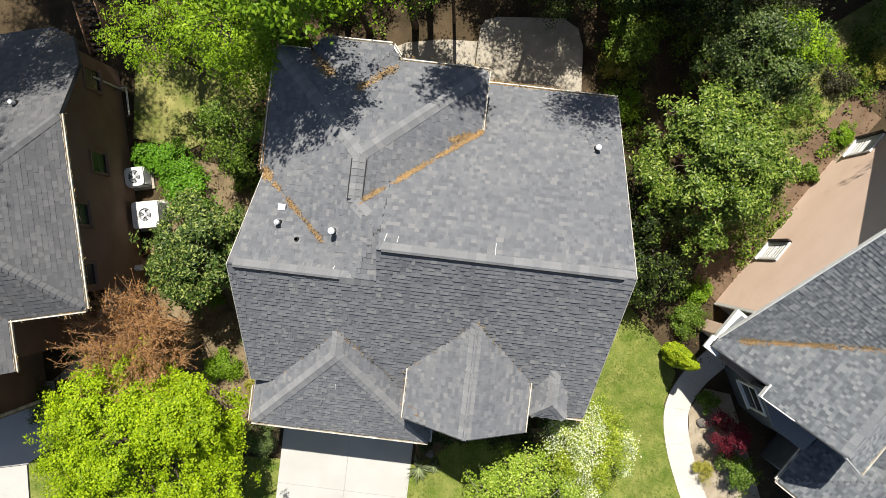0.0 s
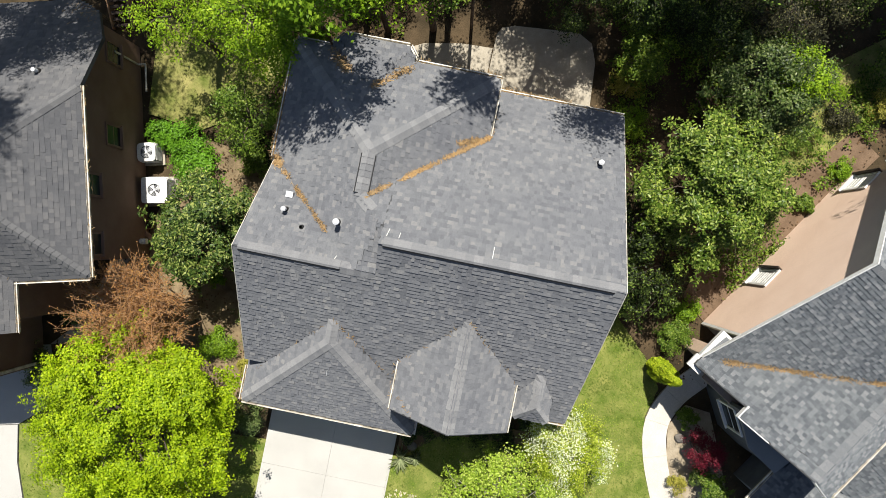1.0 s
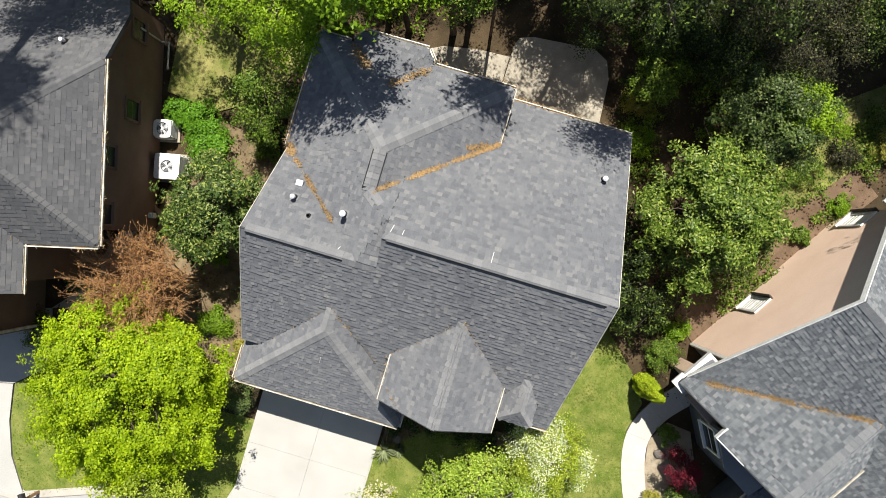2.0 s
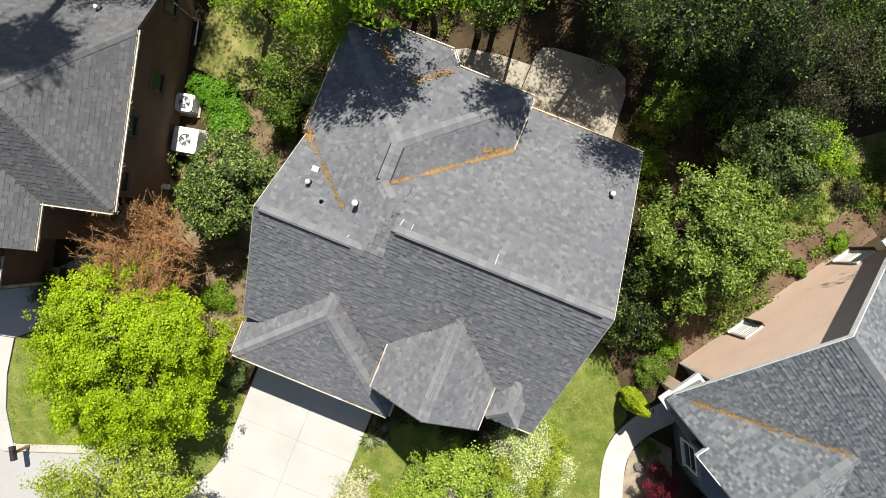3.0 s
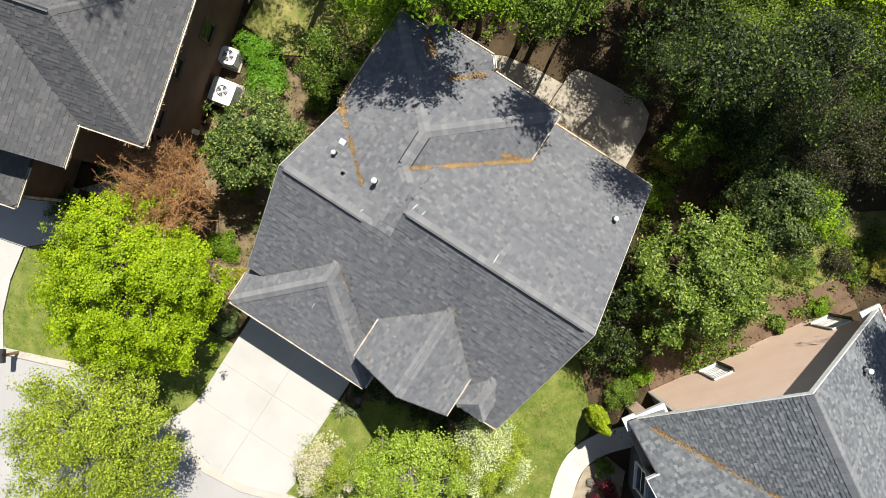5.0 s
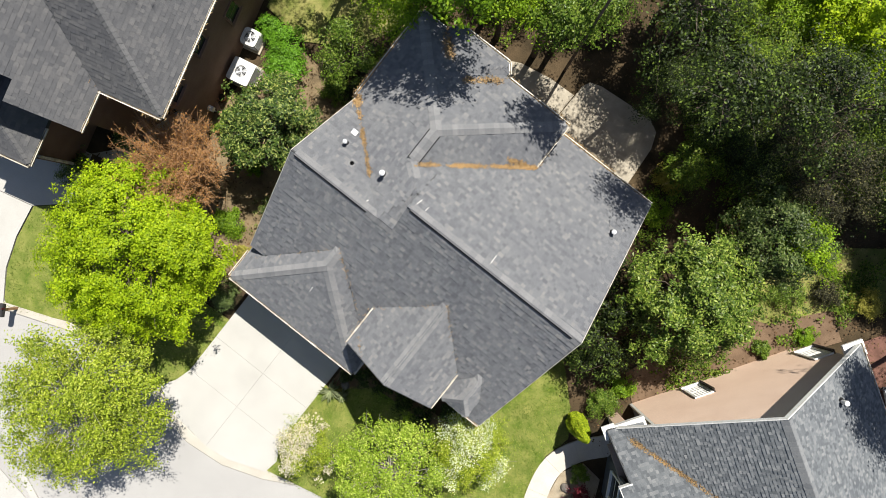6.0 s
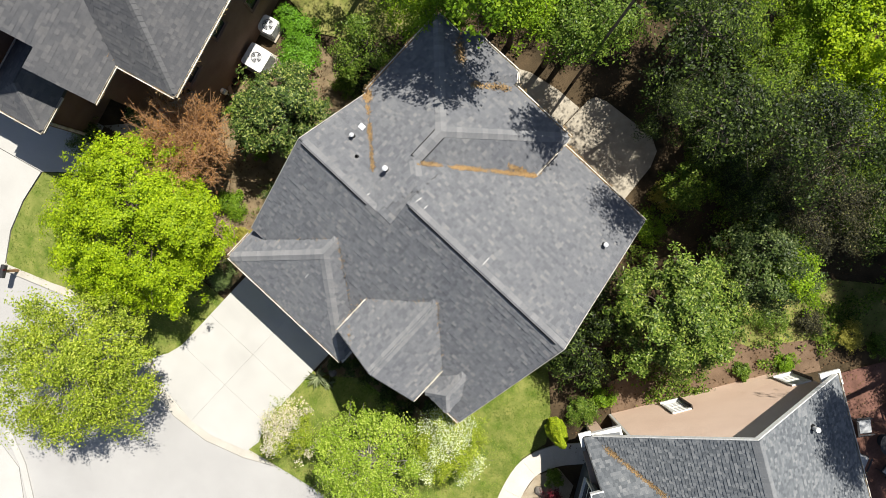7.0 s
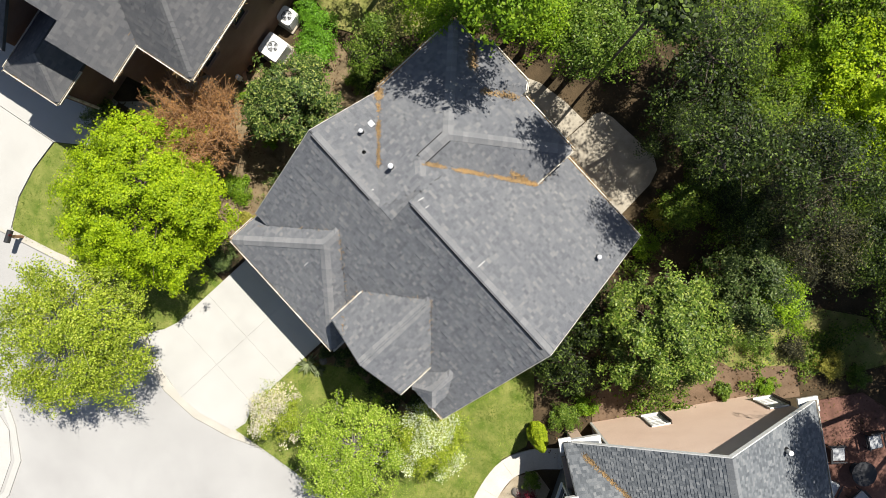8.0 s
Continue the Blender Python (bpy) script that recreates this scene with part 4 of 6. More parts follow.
for xf, ya, yb, mm in ((-4.5, -1.5, 0.05, M_FELT), (-4.88, -2.3, -1.5, M_WHITE), (-4.88, -3.45, -2.3, M_FELT), (-4.88, -4.6, -3.45, M_WHITE)):
    bm = bmesh.new()
    prism(bm, rect(xf - 0.03, xf - 0.003, ya, yb), lambda px, py: r_wing.z(-4, py) + 0.004, lambda px, py: r_wing.z(-4, py) - 0.2)
    part("rake_board", bm, mm, RH, "white rake board" if mm is M_WHITE else "dark rake board")
bm = bmesh.new()
prism(bm, rect(-4.91, -4.45, -1.497, -1.45), lambda px, py: r_wing.z(-4, -1.5) + 0.012, lambda px, py: r_wing.z(-4, -1.5) - 0.2)
part("rake_board", bm, M_WHITE, RH, "white board at the step of the front gable")
gutter((-4.88, -4.6), (-2.35, -4.6), r_wing.z(-4, -4.6) - 0.02, (0, -1), RH, 0.1)
# the gable wall above the open porch corner, its corner board and a square column
bm = bmesh.new()
prism(bm, rect(-3.85, -2.853, -1.6, RW), lambda x, y: r_main.z(x, y) - 0.17, lambda x, y: 3.7)
part("wall", bm, M_SIDING, RH, "tan sided wall over the porch corner")
bm = bmesh.new()
add_box(bm, (-2.9, RW - 0.06, 0.0), (-2.8, RW + 0.035, 3.7), 0.006)
part("corner_board", bm, M_WHITE, RH, "white corner board")
bm = bmesh.new()
add_box(bm, (-3.9, -0.98, -0.05), (-3.45, -0.55, 3.7), 0.02)
part("porch_column", bm, M_SIDING, RH, "square tan porch column")
# the boxed return at the gable's foot: white fascia under a small shingled slope
bm = bmesh.new()
prism(bm, rect(-4.32, -3.12, RW, 0.1), lambda x, y: 3.86, lambda x, y: 3.62)
ret = part("eave_return", bm, M_WHITE, RH, "white boxed eave return")
bm = bmesh.new()
prism(bm, [(-4.2, RW), (-3.22, RW), (-3.22, -0.08), (-4.1, 0.02)], lambda x, y: 3.9 - 0.5 * (y - RW) + 0.22, lambda x, y: 3.8)
part("return_roof", bm, M_SHINGLE_R, ret, "small grey shingled slope")
for lo, hi in (((-4.66, 0.06, 3.72), (-4.2, 0.2, 3.84)), ((-4.66, -0.3, 3.74), (-4.52, 0.06, 3.86)), ((4.2, -0.4, 3.7), (4.95, 0.16, 3.84))):
    bm = bmesh.new()
    add_box(bm, lo, hi, 0.015)
    part("eave_return", bm, M_WHITE, RH, "white boxed eave return")
gutter((-6.4, -4.5), (-6.4, -11), 3.08, (-1, 0), RH)
gutter((-6.4, -4.5), (-4.0, -4.5), 3.08, (0, 1), RH, 0.1)


def lap_siding():
    """Lapped boards over the whole gable wall, each a piece of its own."""
    h, z, i = 0.2, 0.0, 0
    while z < 8.3:
        zt = z + h
        x0 = max(-2.79 if zt < 3.7 else -3.84, (zt + 0.25 - 8.6) / 1.095)
        x1 = min(4.49, (8.6 - zt - 0.25) / 0.97)
        if x1 - x0 < 0.2:
            break
        y = RW + 0.002
        vs = [(x0, y + 0.026, z), (x1, y + 0.026, z), (x1, y + 0.006, zt), (x0, y + 0.006, zt), (x0, y, z), (x1, y, z)]
        from_lists("siding_board", vs, [(1, 0, 3, 2), (0, 1, 5, 4)], M_SIDING, RH)
        z, i = zt, i + 1


lap_siding()
M_BLIND = surface("drawn_white_blind", (0.6, 0.6, 0.58), (0.72, 0.71, 0.68), 5.0, 0.35)
for wx, wz in ((-0.49, 1.43), (4.0, 1.75)):
    win = sash_window(RH, pose(wx, RW + 0.03, wz), 0.58, 1.5, 0.06, None, M_BLIND)
    # Dark strip standing in for the shaded side reveal of a recessed window.
    bm = bmesh.new()
    add_box(bm, (0.38, 0.0, -0.84), (0.43, 0.17, 0.84), 0.008)
    part("shutter", bm, M_DARKWOOD_REVEAL, win, "narrow dark strip standing in for the window's shaded reveal")
    for k in range(7):
        bm = bmesh.new()
        add_box(bm, (-0.27, 0.02, -0.7 + k * 0.2), (0.27, 0.03, -0.66 + k * 0.2))
        part("blind_slat", bm, M_WHITE, win)
# an angled bay on the front wall, with its window in the slanting side
BAY = [(-4.2, -2.0), (-4.4, -2.1), (-5.1, -3.36), (-5.1, -4.4), (-4.2, -4.4)]
bm = bmesh.new()
prism(bm, BAY, lambda x, y: 3.05, lambda x, y: -0.05)
part("bay", bm, surface("slate_blue_wall", (0.085, 0.095, 0.105), (0.125, 0.135, 0.15), 1.5), RH, "slate-coloured angled bay wall")
bm = bmesh.new()
prism(bm, [(-4.2, -1.9), (-4.42, -2.02), (-5.18, -3.33), (-5.18, -4.5), (-4.2, -4.5)], lambda x, y: 3.12 + (x + 5.2) * 0.3, lambda x, y: 3.06)
part("bay_roof", bm, M_SHINGLE_R, RH, "small sloping roof over the bay")
sash_window(RH, pose(-4.75, -2.73, 1.95, 0, 0, 60.9), 0.85, 1.3, 0.06)
bm = bmesh.new()
add_box(bm, (-4.6, -2.0, 3.28), (-4.3, -0.6, 3.36), 0.01)
part("ledge", bm, M_TAN, RH, "narrow tan ledge under the front rake")
rv = thing("roof_vent", RH.matrix_basis @ Matrix.Translation((2.62, -0.85, r_main.z(2.62, -0.85))), "white vent pipe with a black collar on the neighbouring roof", "vent", "roof vents")
bm = bmesh.new()
add_tube(bm, (0, 0, -0.05), (0, 0, 0.14), 0.12, 0.09, 14)
part("collar", bm, M_BLACK, rv)
bm = bmesh.new()
add_tube(bm, (0, 0, 0.1), (0, 0, 0.4), 0.07, 0.07, 14)
add_tube(bm, (0, 0, 0.39), (0, 0, 0.45), 0.09, 0.08, 14)
part("pipe", bm, M_WHITE, rv)


# ---------------------------------------------------------------- trees and shrubs
def lumpy(d, seed, amt=0.28):
    return 1.0 + amt * noise.noise(d * 1.7 + Vector((seed * 3.1, seed, 0))) + 0.5 * amt * noise.noise(d * 4.0 + Vector((0, seed, seed)))


def leaf_lists(verts, faces, c, n, rng, size, slim):
    """One leaf: a four-sided blade folded along its middle."""
    t = Vector((rng.gauss(0, 1), rng.gauss(0, 1), rng.gauss(0, 0.45)))
    t = (t - n * t.dot(n))
    if t.length < 1e-3:
        t = Vector((1, 0, 0))
    t.normalize()
    b = n.cross(t)
    s = size * rng.uniform(0.65, 1.3)
    k = len(verts)
    verts.append(c - t * s * 0.5)
    verts.append(c + b * s * slim - n * s * 0.10)
    verts.append(c + t * s * 0.55 - n * s * 0.12)
    verts.append(c - b * s * slim - n * s * 0.10)
    faces.append((k, k + 1, k + 2, k + 3))


def np_mesh(name, verts, faces, material, parent):
    me = bpy.data.meshes.new(name)
    me.from_pydata(verts, [], faces)
    me.materials.append(material)
    ob = new(name, me)
    ob.parent = parent
    return ob


def unit(v):
    return v / np.maximum(1e-6, np.linalg.norm(v, axis=1, keepdims=True))


def leaf_quads(rs, cen, nor, size, slim):
    """Folded four-sided leaves at many places at once."""
    t = rs.normal(size=cen.shape) * (1, 1, 0.5)
    t = unit(t - nor * (t * nor).sum(1, keepdims=True))
    b = np.cross(nor, t)
    s = (size * rs.uniform(0.65, 1.3, len(cen)))[:, None]
    v = np.stack([cen - t * s * 0.5, cen + b * s * slim - nor * s * 0.1, cen + t * s * 0.55 - nor * s * 0.14, cen - b * s * slim - nor * s * 0.1], 1).reshape(-1, 3)
    return v, np.arange(len(v)).reshape(-1, 4)


def crown_np(seed, rad, zc, hz, boughs, sprays, leaves, leaf, slim, bough_r, spray_r, fill=0.6, low=-0.35):
    """A crown of boughs, each of many sprays of leaves; uneven in outline, with gaps between the boughs."""
    rs = np.random.RandomState(seed)
    rng = random.Random(seed)
    cents = []
    for k in range(boughs):
        while True:
            d = Vector((rng.gauss(0, 1), rng.gauss(0, 1), rng.gauss(0.15, 0.9))).normalized()
            if d.z > low:
                break
        r = lumpy(d, seed, 0.24) * (fill + (1 - fill) * rng.random() ** 0.5)
        e = max(0.1, rad - bough_r * 0.75)
        cents.append((d.x * e * r, d.y * e * r, zc + d.z * max(0.1, hz - bough_r * 0.4) * r))
    bc = np.array(cents)
    bs = bough_r * rs.uniform(0.65, 1.3, boughs)
    sc = np.repeat(bc, sprays, 0) + rs.normal(size=(boughs * sprays, 3)) * (0.5, 0.5, 0.3) * np.repeat(bs, sprays)[:, None]
    lc = np.repeat(sc, leaves, 0) + rs.normal(size=(len(sc) * leaves, 3)) * (0.5, 0.5, 0.28) * spray_r
    out = unit(np.repeat(sc - np.repeat(bc, sprays, 0), leaves, 0) + 1e-3)
    ctr = unit(lc - np.array((0, 0, zc - hz * 0.4)))
    nor = unit(out * 0.5 + ctr * 0.5 + np.array((0, 0, 0.75)) + rs.normal(size=lc.shape) * 0.45)
    v, f = leaf_quads(rs, lc, nor, leaf, slim)
    return v, f, [Vector(p) for p in cents], sc


def tree(name, x, y, h, rad, material, label, category="tree", zc=None, hz=None, clumps=260, per=26, leaf=0.13, slim=0.3, clump_r=0.34, seed=1, bark=None, trunk_r=0.11, limbs=40, group="", fill=0.5,
         petals=None, petal_share=0.0, petal_size=0.09, lean=(0, 0)):
    rng = random.Random(seed)
    zc = h * 0.62 if zc is None else zc
    hz = h - zc if hz is None else hz
    t = thing(name, Matrix.Translation((x, y, 0)), label, category, group)
    verts, faces, cents, spr = crown_np(seed, rad, zc, hz, max(10, clumps // 7), 9, int(per * 1.1), leaf * 0.72, slim, clump_r * 1.35, clump_r * 0.62, fill)
    np_mesh("crown", verts, faces, material, t)
    tv, tf = [], []
    fork = max(0.25, zc - hz * 0.75)
    base = Vector((-lean[0], -lean[1], -0.1))
    pts = [base, base.lerp(Vector((0, 0, fork)), 0.5) + Vector((rng.gauss(0, 0.05), rng.gauss(0, 0.05), 0)), Vector((0, 0, fork)), Vector((rng.gauss(0, 0.1), rng.gauss(0, 0.1), zc + hz * 0.45))]
    rs = [trunk_r * 1.25, trunk_r, trunk_r * 0.8, trunk_r * 0.25]
    for i in range(3):
        tube_lists(tv, tf, pts[i], pts[i + 1], rs[i], rs[i + 1], 8)
    trunk = from_lists("trunk", tv, tf, bark or M_BARK, t, smooth=True)
    lv, lf = [], []
    for c in rng.sample(cents, min(limbs, len(cents))):
        u = rng.random()
        s = pts[2].lerp(pts[3], u * 0.8)
        m = s.lerp(c, 0.5) + Vector((rng.gauss(0, 0.08), rng.gauss(0, 0.08), 0.1))
        r = trunk_r * (0.42 - 0.2 * u)
        tube_lists(lv, lf, s, m, r, r * 0.55, 5)
        tube_lists(lv, lf, m, c, r * 0.55, r * 0.15, 5)
        for _ in range(2):
            e = c + Vector((rng.gauss(0, 1), rng.gauss(0, 1), rng.gauss(0.2, 0.6))) * clump_r
            tube_lists(lv, lf, m.lerp(c, rng.uniform(0.4, 1)), e, r * 0.2, r * 0.06, 4)
    from_lists("branching", lv, lf, bark or M_BARK, t, smooth=True)
    if petals:
        rs = np.random.RandomState(seed + 500)
        keep = np.array([noise.noise(Vector((p[0] * 0.9, p[1] * 0.9, seed))) > 0.25 - petal_share for p in spr])
        cen = np.repeat(spr[keep], 24, 0) + rs.normal(size=(int(keep.sum()) * 24, 3)) * (0.5, 0.5, 0.2) * clump_r * 0.7 + np.array((0, 0, clump_r * 0.2))
        nor = unit(rs.normal(size=cen.shape) * 0.35 + np.array((0, 0, 1.0)))
        v, f = leaf_quads(rs, cen, nor, petal_size * 1.2, 0.45)
        np_mesh("blossom", v, f, petals, t)["label"] = "open pale blossom"
    return t


def shrub(name, x, y, r, h, material, label, seed, leaf=0.06, clumps=90, per=22, category="shrub", group="", slim=0.3):
    rng = random.Random(seed)
    t = thing(name, Matrix.Translation((x, y, 0)), label, category, group)
    verts, faces, cents, spr = crown_np(seed, r, h * 0.5, h * 0.5, max(8, clumps // 6), 7, int(per * 1.2), leaf * 0.8, slim, r * 0.4, r * 0.2, 0.75, -0.6)
    np_mesh("foliage", verts, faces, material, t)
    lv, lf = [], []
    for c in rng.sample(cents, min(26, len(cents))):
        tube_lists(lv, lf, (rng.gauss(0, 0.04), rng.gauss(0, 0.04), -0.08), c, 0.018, 0.005, 5)
    from_lists("branching", lv, lf, M_BARK, t)
    return t


M_BIRCH = leaf_mat("pale_spring_leaves", [(0, (0.15, 0.24, 0.018)), (0.6, (0.28, 0.4, 0.035)), (1, (0.48, 0.56, 0.13))], 0.5)
M_BOX = leaf_mat("boxwood_leaves", [(0, (0.05, 0.085, 0.02)), (0.6, (0.1, 0.15, 0.04)), (1, (0.22, 0.27, 0.1))], 0.45, 0.2)
M_GREYGREEN = leaf_mat("grey_green_leaves", [(0, (0.026, 0.05, 0.012)), (0.6, (0.06, 0.095, 0.022)), (1, (0.18, 0.22, 0.08))], 0.4, 0.2, 0.45)
M_GLOSSY = leaf_mat("glossy_green_leaves", [(0, (0.04, 0.08, 0.01)), (0.55, (0.1, 0.16, 0.02)), (1, (0.28, 0.34, 0.075))], 0.32, 0.22, 0.3)
tree("maple_tree", -8.3, -6.4, 6.3, 3.35, M_LIME, "broad lime-green maple in fresh spring leaf beside the driveway", zc=3.7, hz=2.5, clumps=1500, per=46, leaf=0.115, slim=0.36, clump_r=0.33, seed=3, trunk_r=0.16, limbs=60)
tree("street_tree", -6.55, -11.55, 6.3, 3.35, M_OLIVE, "airy pale olive tree in new leaf by the street", zc=3.8, hz=2.3, clumps=900, per=36, leaf=0.11, slim=0.33, clump_r=0.42, seed=4, bark=M_PALEBARK, limbs=220, fill=0.35)
tree("magnolia_tree", -7.35, 0.0, 4.8, 1.95, M_MAGNOLIA, "dense dark magnolia with glossy leaves between the houses", zc=2.6, hz=2.2, clumps=420, per=36, leaf=0.16, slim=0.25, clump_r=0.32, seed=5)
tree("hardwood_tree", 8.15, 4.35, 6.2, 2.4, M_GLOSSY, "rounded green tree with glossy leaves beside the house", zc=3.8, hz=2.5, clumps=620, per=46, leaf=0.155, slim=0.25, clump_r=0.36, seed=6, limbs=60, fill=0.45)
tree("hardwood_tree", 6.4, 3.1, 3.8, 1.7, M_FOREST_SHADE, "understorey tree against the house wall, shade toned into its dark leaves", zc=2.2, hz=1.6, clumps=180, per=24, leaf=0.15, slim=0.26, seed=16)
tree("hardwood_tree", 6.9, 1.2, 3.4, 1.6, M_FOREST_SHADE, "understorey tree beside the lawn, shade toned into its dark leaves", zc=1.9, hz=1.5, clumps=180, per=24, leaf=0.15, slim=0.26, seed=17)
tree("dogwood_tree", 5.65, -4.8, 4.2, 1.6, M_OLIVE, "small dogwood covered in white blossom by the front corner", zc=2.7, hz=1.5, clumps=420, per=26, leaf=0.085, clump_r=0.3, seed=7, petals=M_PETAL, petal_share=0.4, petal_size=0.04, bark=M_PALEBARK)
tree("birch_tree", 3.8, -7.25, 4.6, 2.45, M_BIRCH, "light green young tree with pale twigs on the front lawn", zc=2.9, hz=1.7, clumps=560, per=26, leaf=0.115, clump_r=0.34, seed=8, bark=M_PALEBARK, limbs=200, fill=0.3, petals=M_PETAL, petal_share=-0.25)
tree("dogwood_tree", 0.85, -8.75, 3.2, 1.2, M_OLIVE, "small flowering tree with cream blossom beside the driveway", zc=2.0, hz=1.2, clumps=260, per=18, leaf=0.08, clump_r=0.26, seed=9, petals=M_CREAM, petal_share=0.34, petal_size=0.05, bark=M_PALEBARK)
# back yard, left
tree("hardwood_tree", -5.6, 6.0, 6.6, 1.5, M_SPRING, "slim fresh green tree close beside the back gable", zc=4.4, hz=1.8, clumps=200, per=26, leaf=0.115, clump_r=0.4, seed=40, fill=0.3, limbs=60)
shrub("shrub", -6.2, 3.1, 0.75, 0.9, M_FOREST_SHADE, "shrub beside the house wall, shade toned into its dark leaves", 41, 0.09, 90, 22, "shrub", "yard shrubs")
shrub("shrub", -7.0, 2.6, 0.6, 0.7, M_GREEN, "loose unclipped shrub at the yard's edge", 42, 0.08, 90, 22, "shrub", "yard shrubs")
shrub("shrub", -7.5, 3.4, 0.7, 0.8, M_FOREST_SHADE, "shrub in the side yard, shade toned into its dark leaves", 43, 0.09, 90, 22, "shrub", "yard shrubs")
tree("hardwood_tree", -9.1, 6.3, 6.4, 1.6, M_SPRING, "slim tree in fresh yellow-green leaf over the side lawn", zc=4.8, hz=1.6, clumps=70, per=26, leaf=0.115, clump_r=0.36, seed=44, fill=0.25, limbs=50)
tree("hardwood_tree", -5.3, 7.5, 7.6, 1.35, M_SPRING, "bright green young tree at the back corner of the house", zc=6.2, hz=1.4, clumps=190, per=26, leaf=0.115, clump_r=0.34, seed=52, fill=0.3, limbs=50)
tree("hardwood_tree", -6.7, 6.9, 7.2, 2.3, M_SPRING, "tall thin-leaved tree in fresh green behind the house", zc=5.0, hz=2.2, clumps=300, per=24, leaf=0.12, clump_r=0.42, seed=10, fill=0.25, limbs=70)
tree("hardwood_tree", -6.7, 4.0, 4.8, 1.75, M_GREEN, "thin mid-green tree in the side yard", zc=3.3, hz=1.6, clumps=110, per=26, leaf=0.11, clump_r=0.34, seed=11, fill=0.25)
tree("hardwood_tree", -4.1, 8.7, 8.6, 2.2, M_SPRING, "tall fresh green tree close behind the back eave", zc=6.2, hz=2.4, clumps=420, per=24, leaf=0.12, clump_r=0.42, seed=12, fill=0.3, limbs=80)
tree("hardwood_tree", -1.3, 9.6, 8.0, 2.0, M_GREEN, "tall fresh green tree over the back patio", zc=5.8, hz=2.2, clumps=420, per=24, leaf=0.12, clump_r=0.42, seed=13, fill=0.3, limbs=80)
tree("hardwood_tree", -1.7, 8.7, 7.0, 1.5, M_FRESH, "slim fresh green tree over the small patio", zc=5.4, hz=1.5, clumps=190, per=26, leaf=0.115, clump_r=0.36, seed=48, fill=0.3, limbs=50)
tree("hardwood_tree", -3.3, 8.35, 6.8, 1.4, M_SPRING, "small bright green tree against the back eave", zc=5.3, hz=1.5, clumps=220, per=26, leaf=0.115, clump_r=0.34, seed=50, fill=0.3, limbs=50)
tree("hardwood_tree", -9.6, 9.9, 8.2, 2.4, M_SPRING, "tall fresh green tree between the back yards", zc=5.6, hz=2.4, clumps=420, per=24, leaf=0.12, clump_r=0.44, seed=14, fill=0.3)
tree("hardwood_tree", -13.4, 10.6, 9.0, 2.4, M_GREEN, "tall tree shading the neighbouring roof", zc=6.4, hz=2.4, clumps=330, per=24, leaf=0.13, clump_r=0.44, seed=15, fill=0.3)
tree("hardwood_tree", -4.6, 7.15, 13.2, 2.35, M_FRESH, "tall spreading tree that shades the back of the roof", zc=11.2, hz=1.7, clumps=520, per=20, leaf=0.17, clump_r=0.4, seed=24, fill=0.15, limbs=120, lean=(1.4, -1.2), trunk_r=0.17)
# Added crowns, mostly out of view, that cast leaf shade on roofs and patios.
tree("hardwood_tree", -0.35, 9.0, 13.9, 1.15, M_FOREST_SHADE, "tall slim tree added to shade the back eave", zc=13.0, hz=0.8, clumps=130, per=13, leaf=0.2, clump_r=0.36, seed=37, fill=0.2, limbs=30, trunk_r=0.05)
tree("hardwood_tree", 3.9, 8.6, 12.5, 1.5, M_FOREST_SHADE, "tall slim tree added to dapple the patio", zc=10.6, hz=1.6, clumps=170, per=16, leaf=0.13, clump_r=0.45, seed=25, fill=0.2, limbs=60, lean=(-2.5, -2.2))
tree("hardwood_tree", 1.6, 10.6, 10.5, 2.2, M_FOREST_SHADE, "tall slim tree added to dapple the patio", zc=8.6, hz=1.7, clumps=200, per=16, leaf=0.13, clump_r=0.45, seed=26, fill=0.2, limbs=60, lean=(-1.6, -2.2))
tree("hardwood_tree", -13.9, 8.7, 13.0, 3.1, M_FRESH, "tall tree added out of view to shade the neighbouring roof", zc=11.0, hz=1.7, clumps=560, per=28, leaf=0.15, clump_r=0.5, seed=27, fill=0.15, limbs=90)
tree("hardwood_tree", -14.3, 7.5, 20.6, 1.9, M_FRESH, "very tall leaning tree added out of view to shade the neighbouring roof", zc=19.2, hz=1.4, clumps=330, per=22, leaf=0.17, clump_r=0.42, seed=38, fill=0.15, limbs=70, lean=(0.6, -1.8), trunk_r=0.18)
tree("hardwood_tree", 14.5, 8.4, 13.0, 2.1, M_FOREST_SHADE, "tall tree added out of view to shade the neighbouring roof", zc=11.4, hz=1.6, clumps=420, per=24, leaf=0.16, clump_r=0.5, seed=28, fill=0.25, limbs=60, lean=(-3.8, -3.4))
tree("hardwood_tree", 19.0, 10.6, 13.0, 3.4, M_FOREST_SHADE, "tall broad tree added to shade the brick patio", zc=11.0, hz=2.0, clumps=520, per=24, leaf=0.16, clump_r=0.5, seed=29, fill=0.25, limbs=60)
# Stands out of view; added only to shade the soil behind the neighbour.
tree("hardwood_tree", -14.6, 12.6, 13.0, 3.0, M_WOODLAND, "unseen tall tree added to shade the ground behind the neighbouring house", zc=10.8, hz=1.8, clumps=300, per=26, leaf=0.15, clump_r=0.5, seed=34, fill=0.3, limbs=60)
# woods behind the house
tree("hardwood_tree", 9.25, 7.9, 5.8, 1.9, M_GREYGREEN, "rounded tree with grey-green leaves at the wood's edge", zc=3.8, hz=1.9, clumps=420, per=30, leaf=0.12, seed=18)
tree("hardwood_tree", 10.1, 8.2, 5.6, 1.15, M_SPRING, "small fresh green tree among grey-green foliage", zc=4.3, hz=1.3, clumps=200, per=28, leaf=0.11, clump_r=0.3, seed=46, fill=0.4)
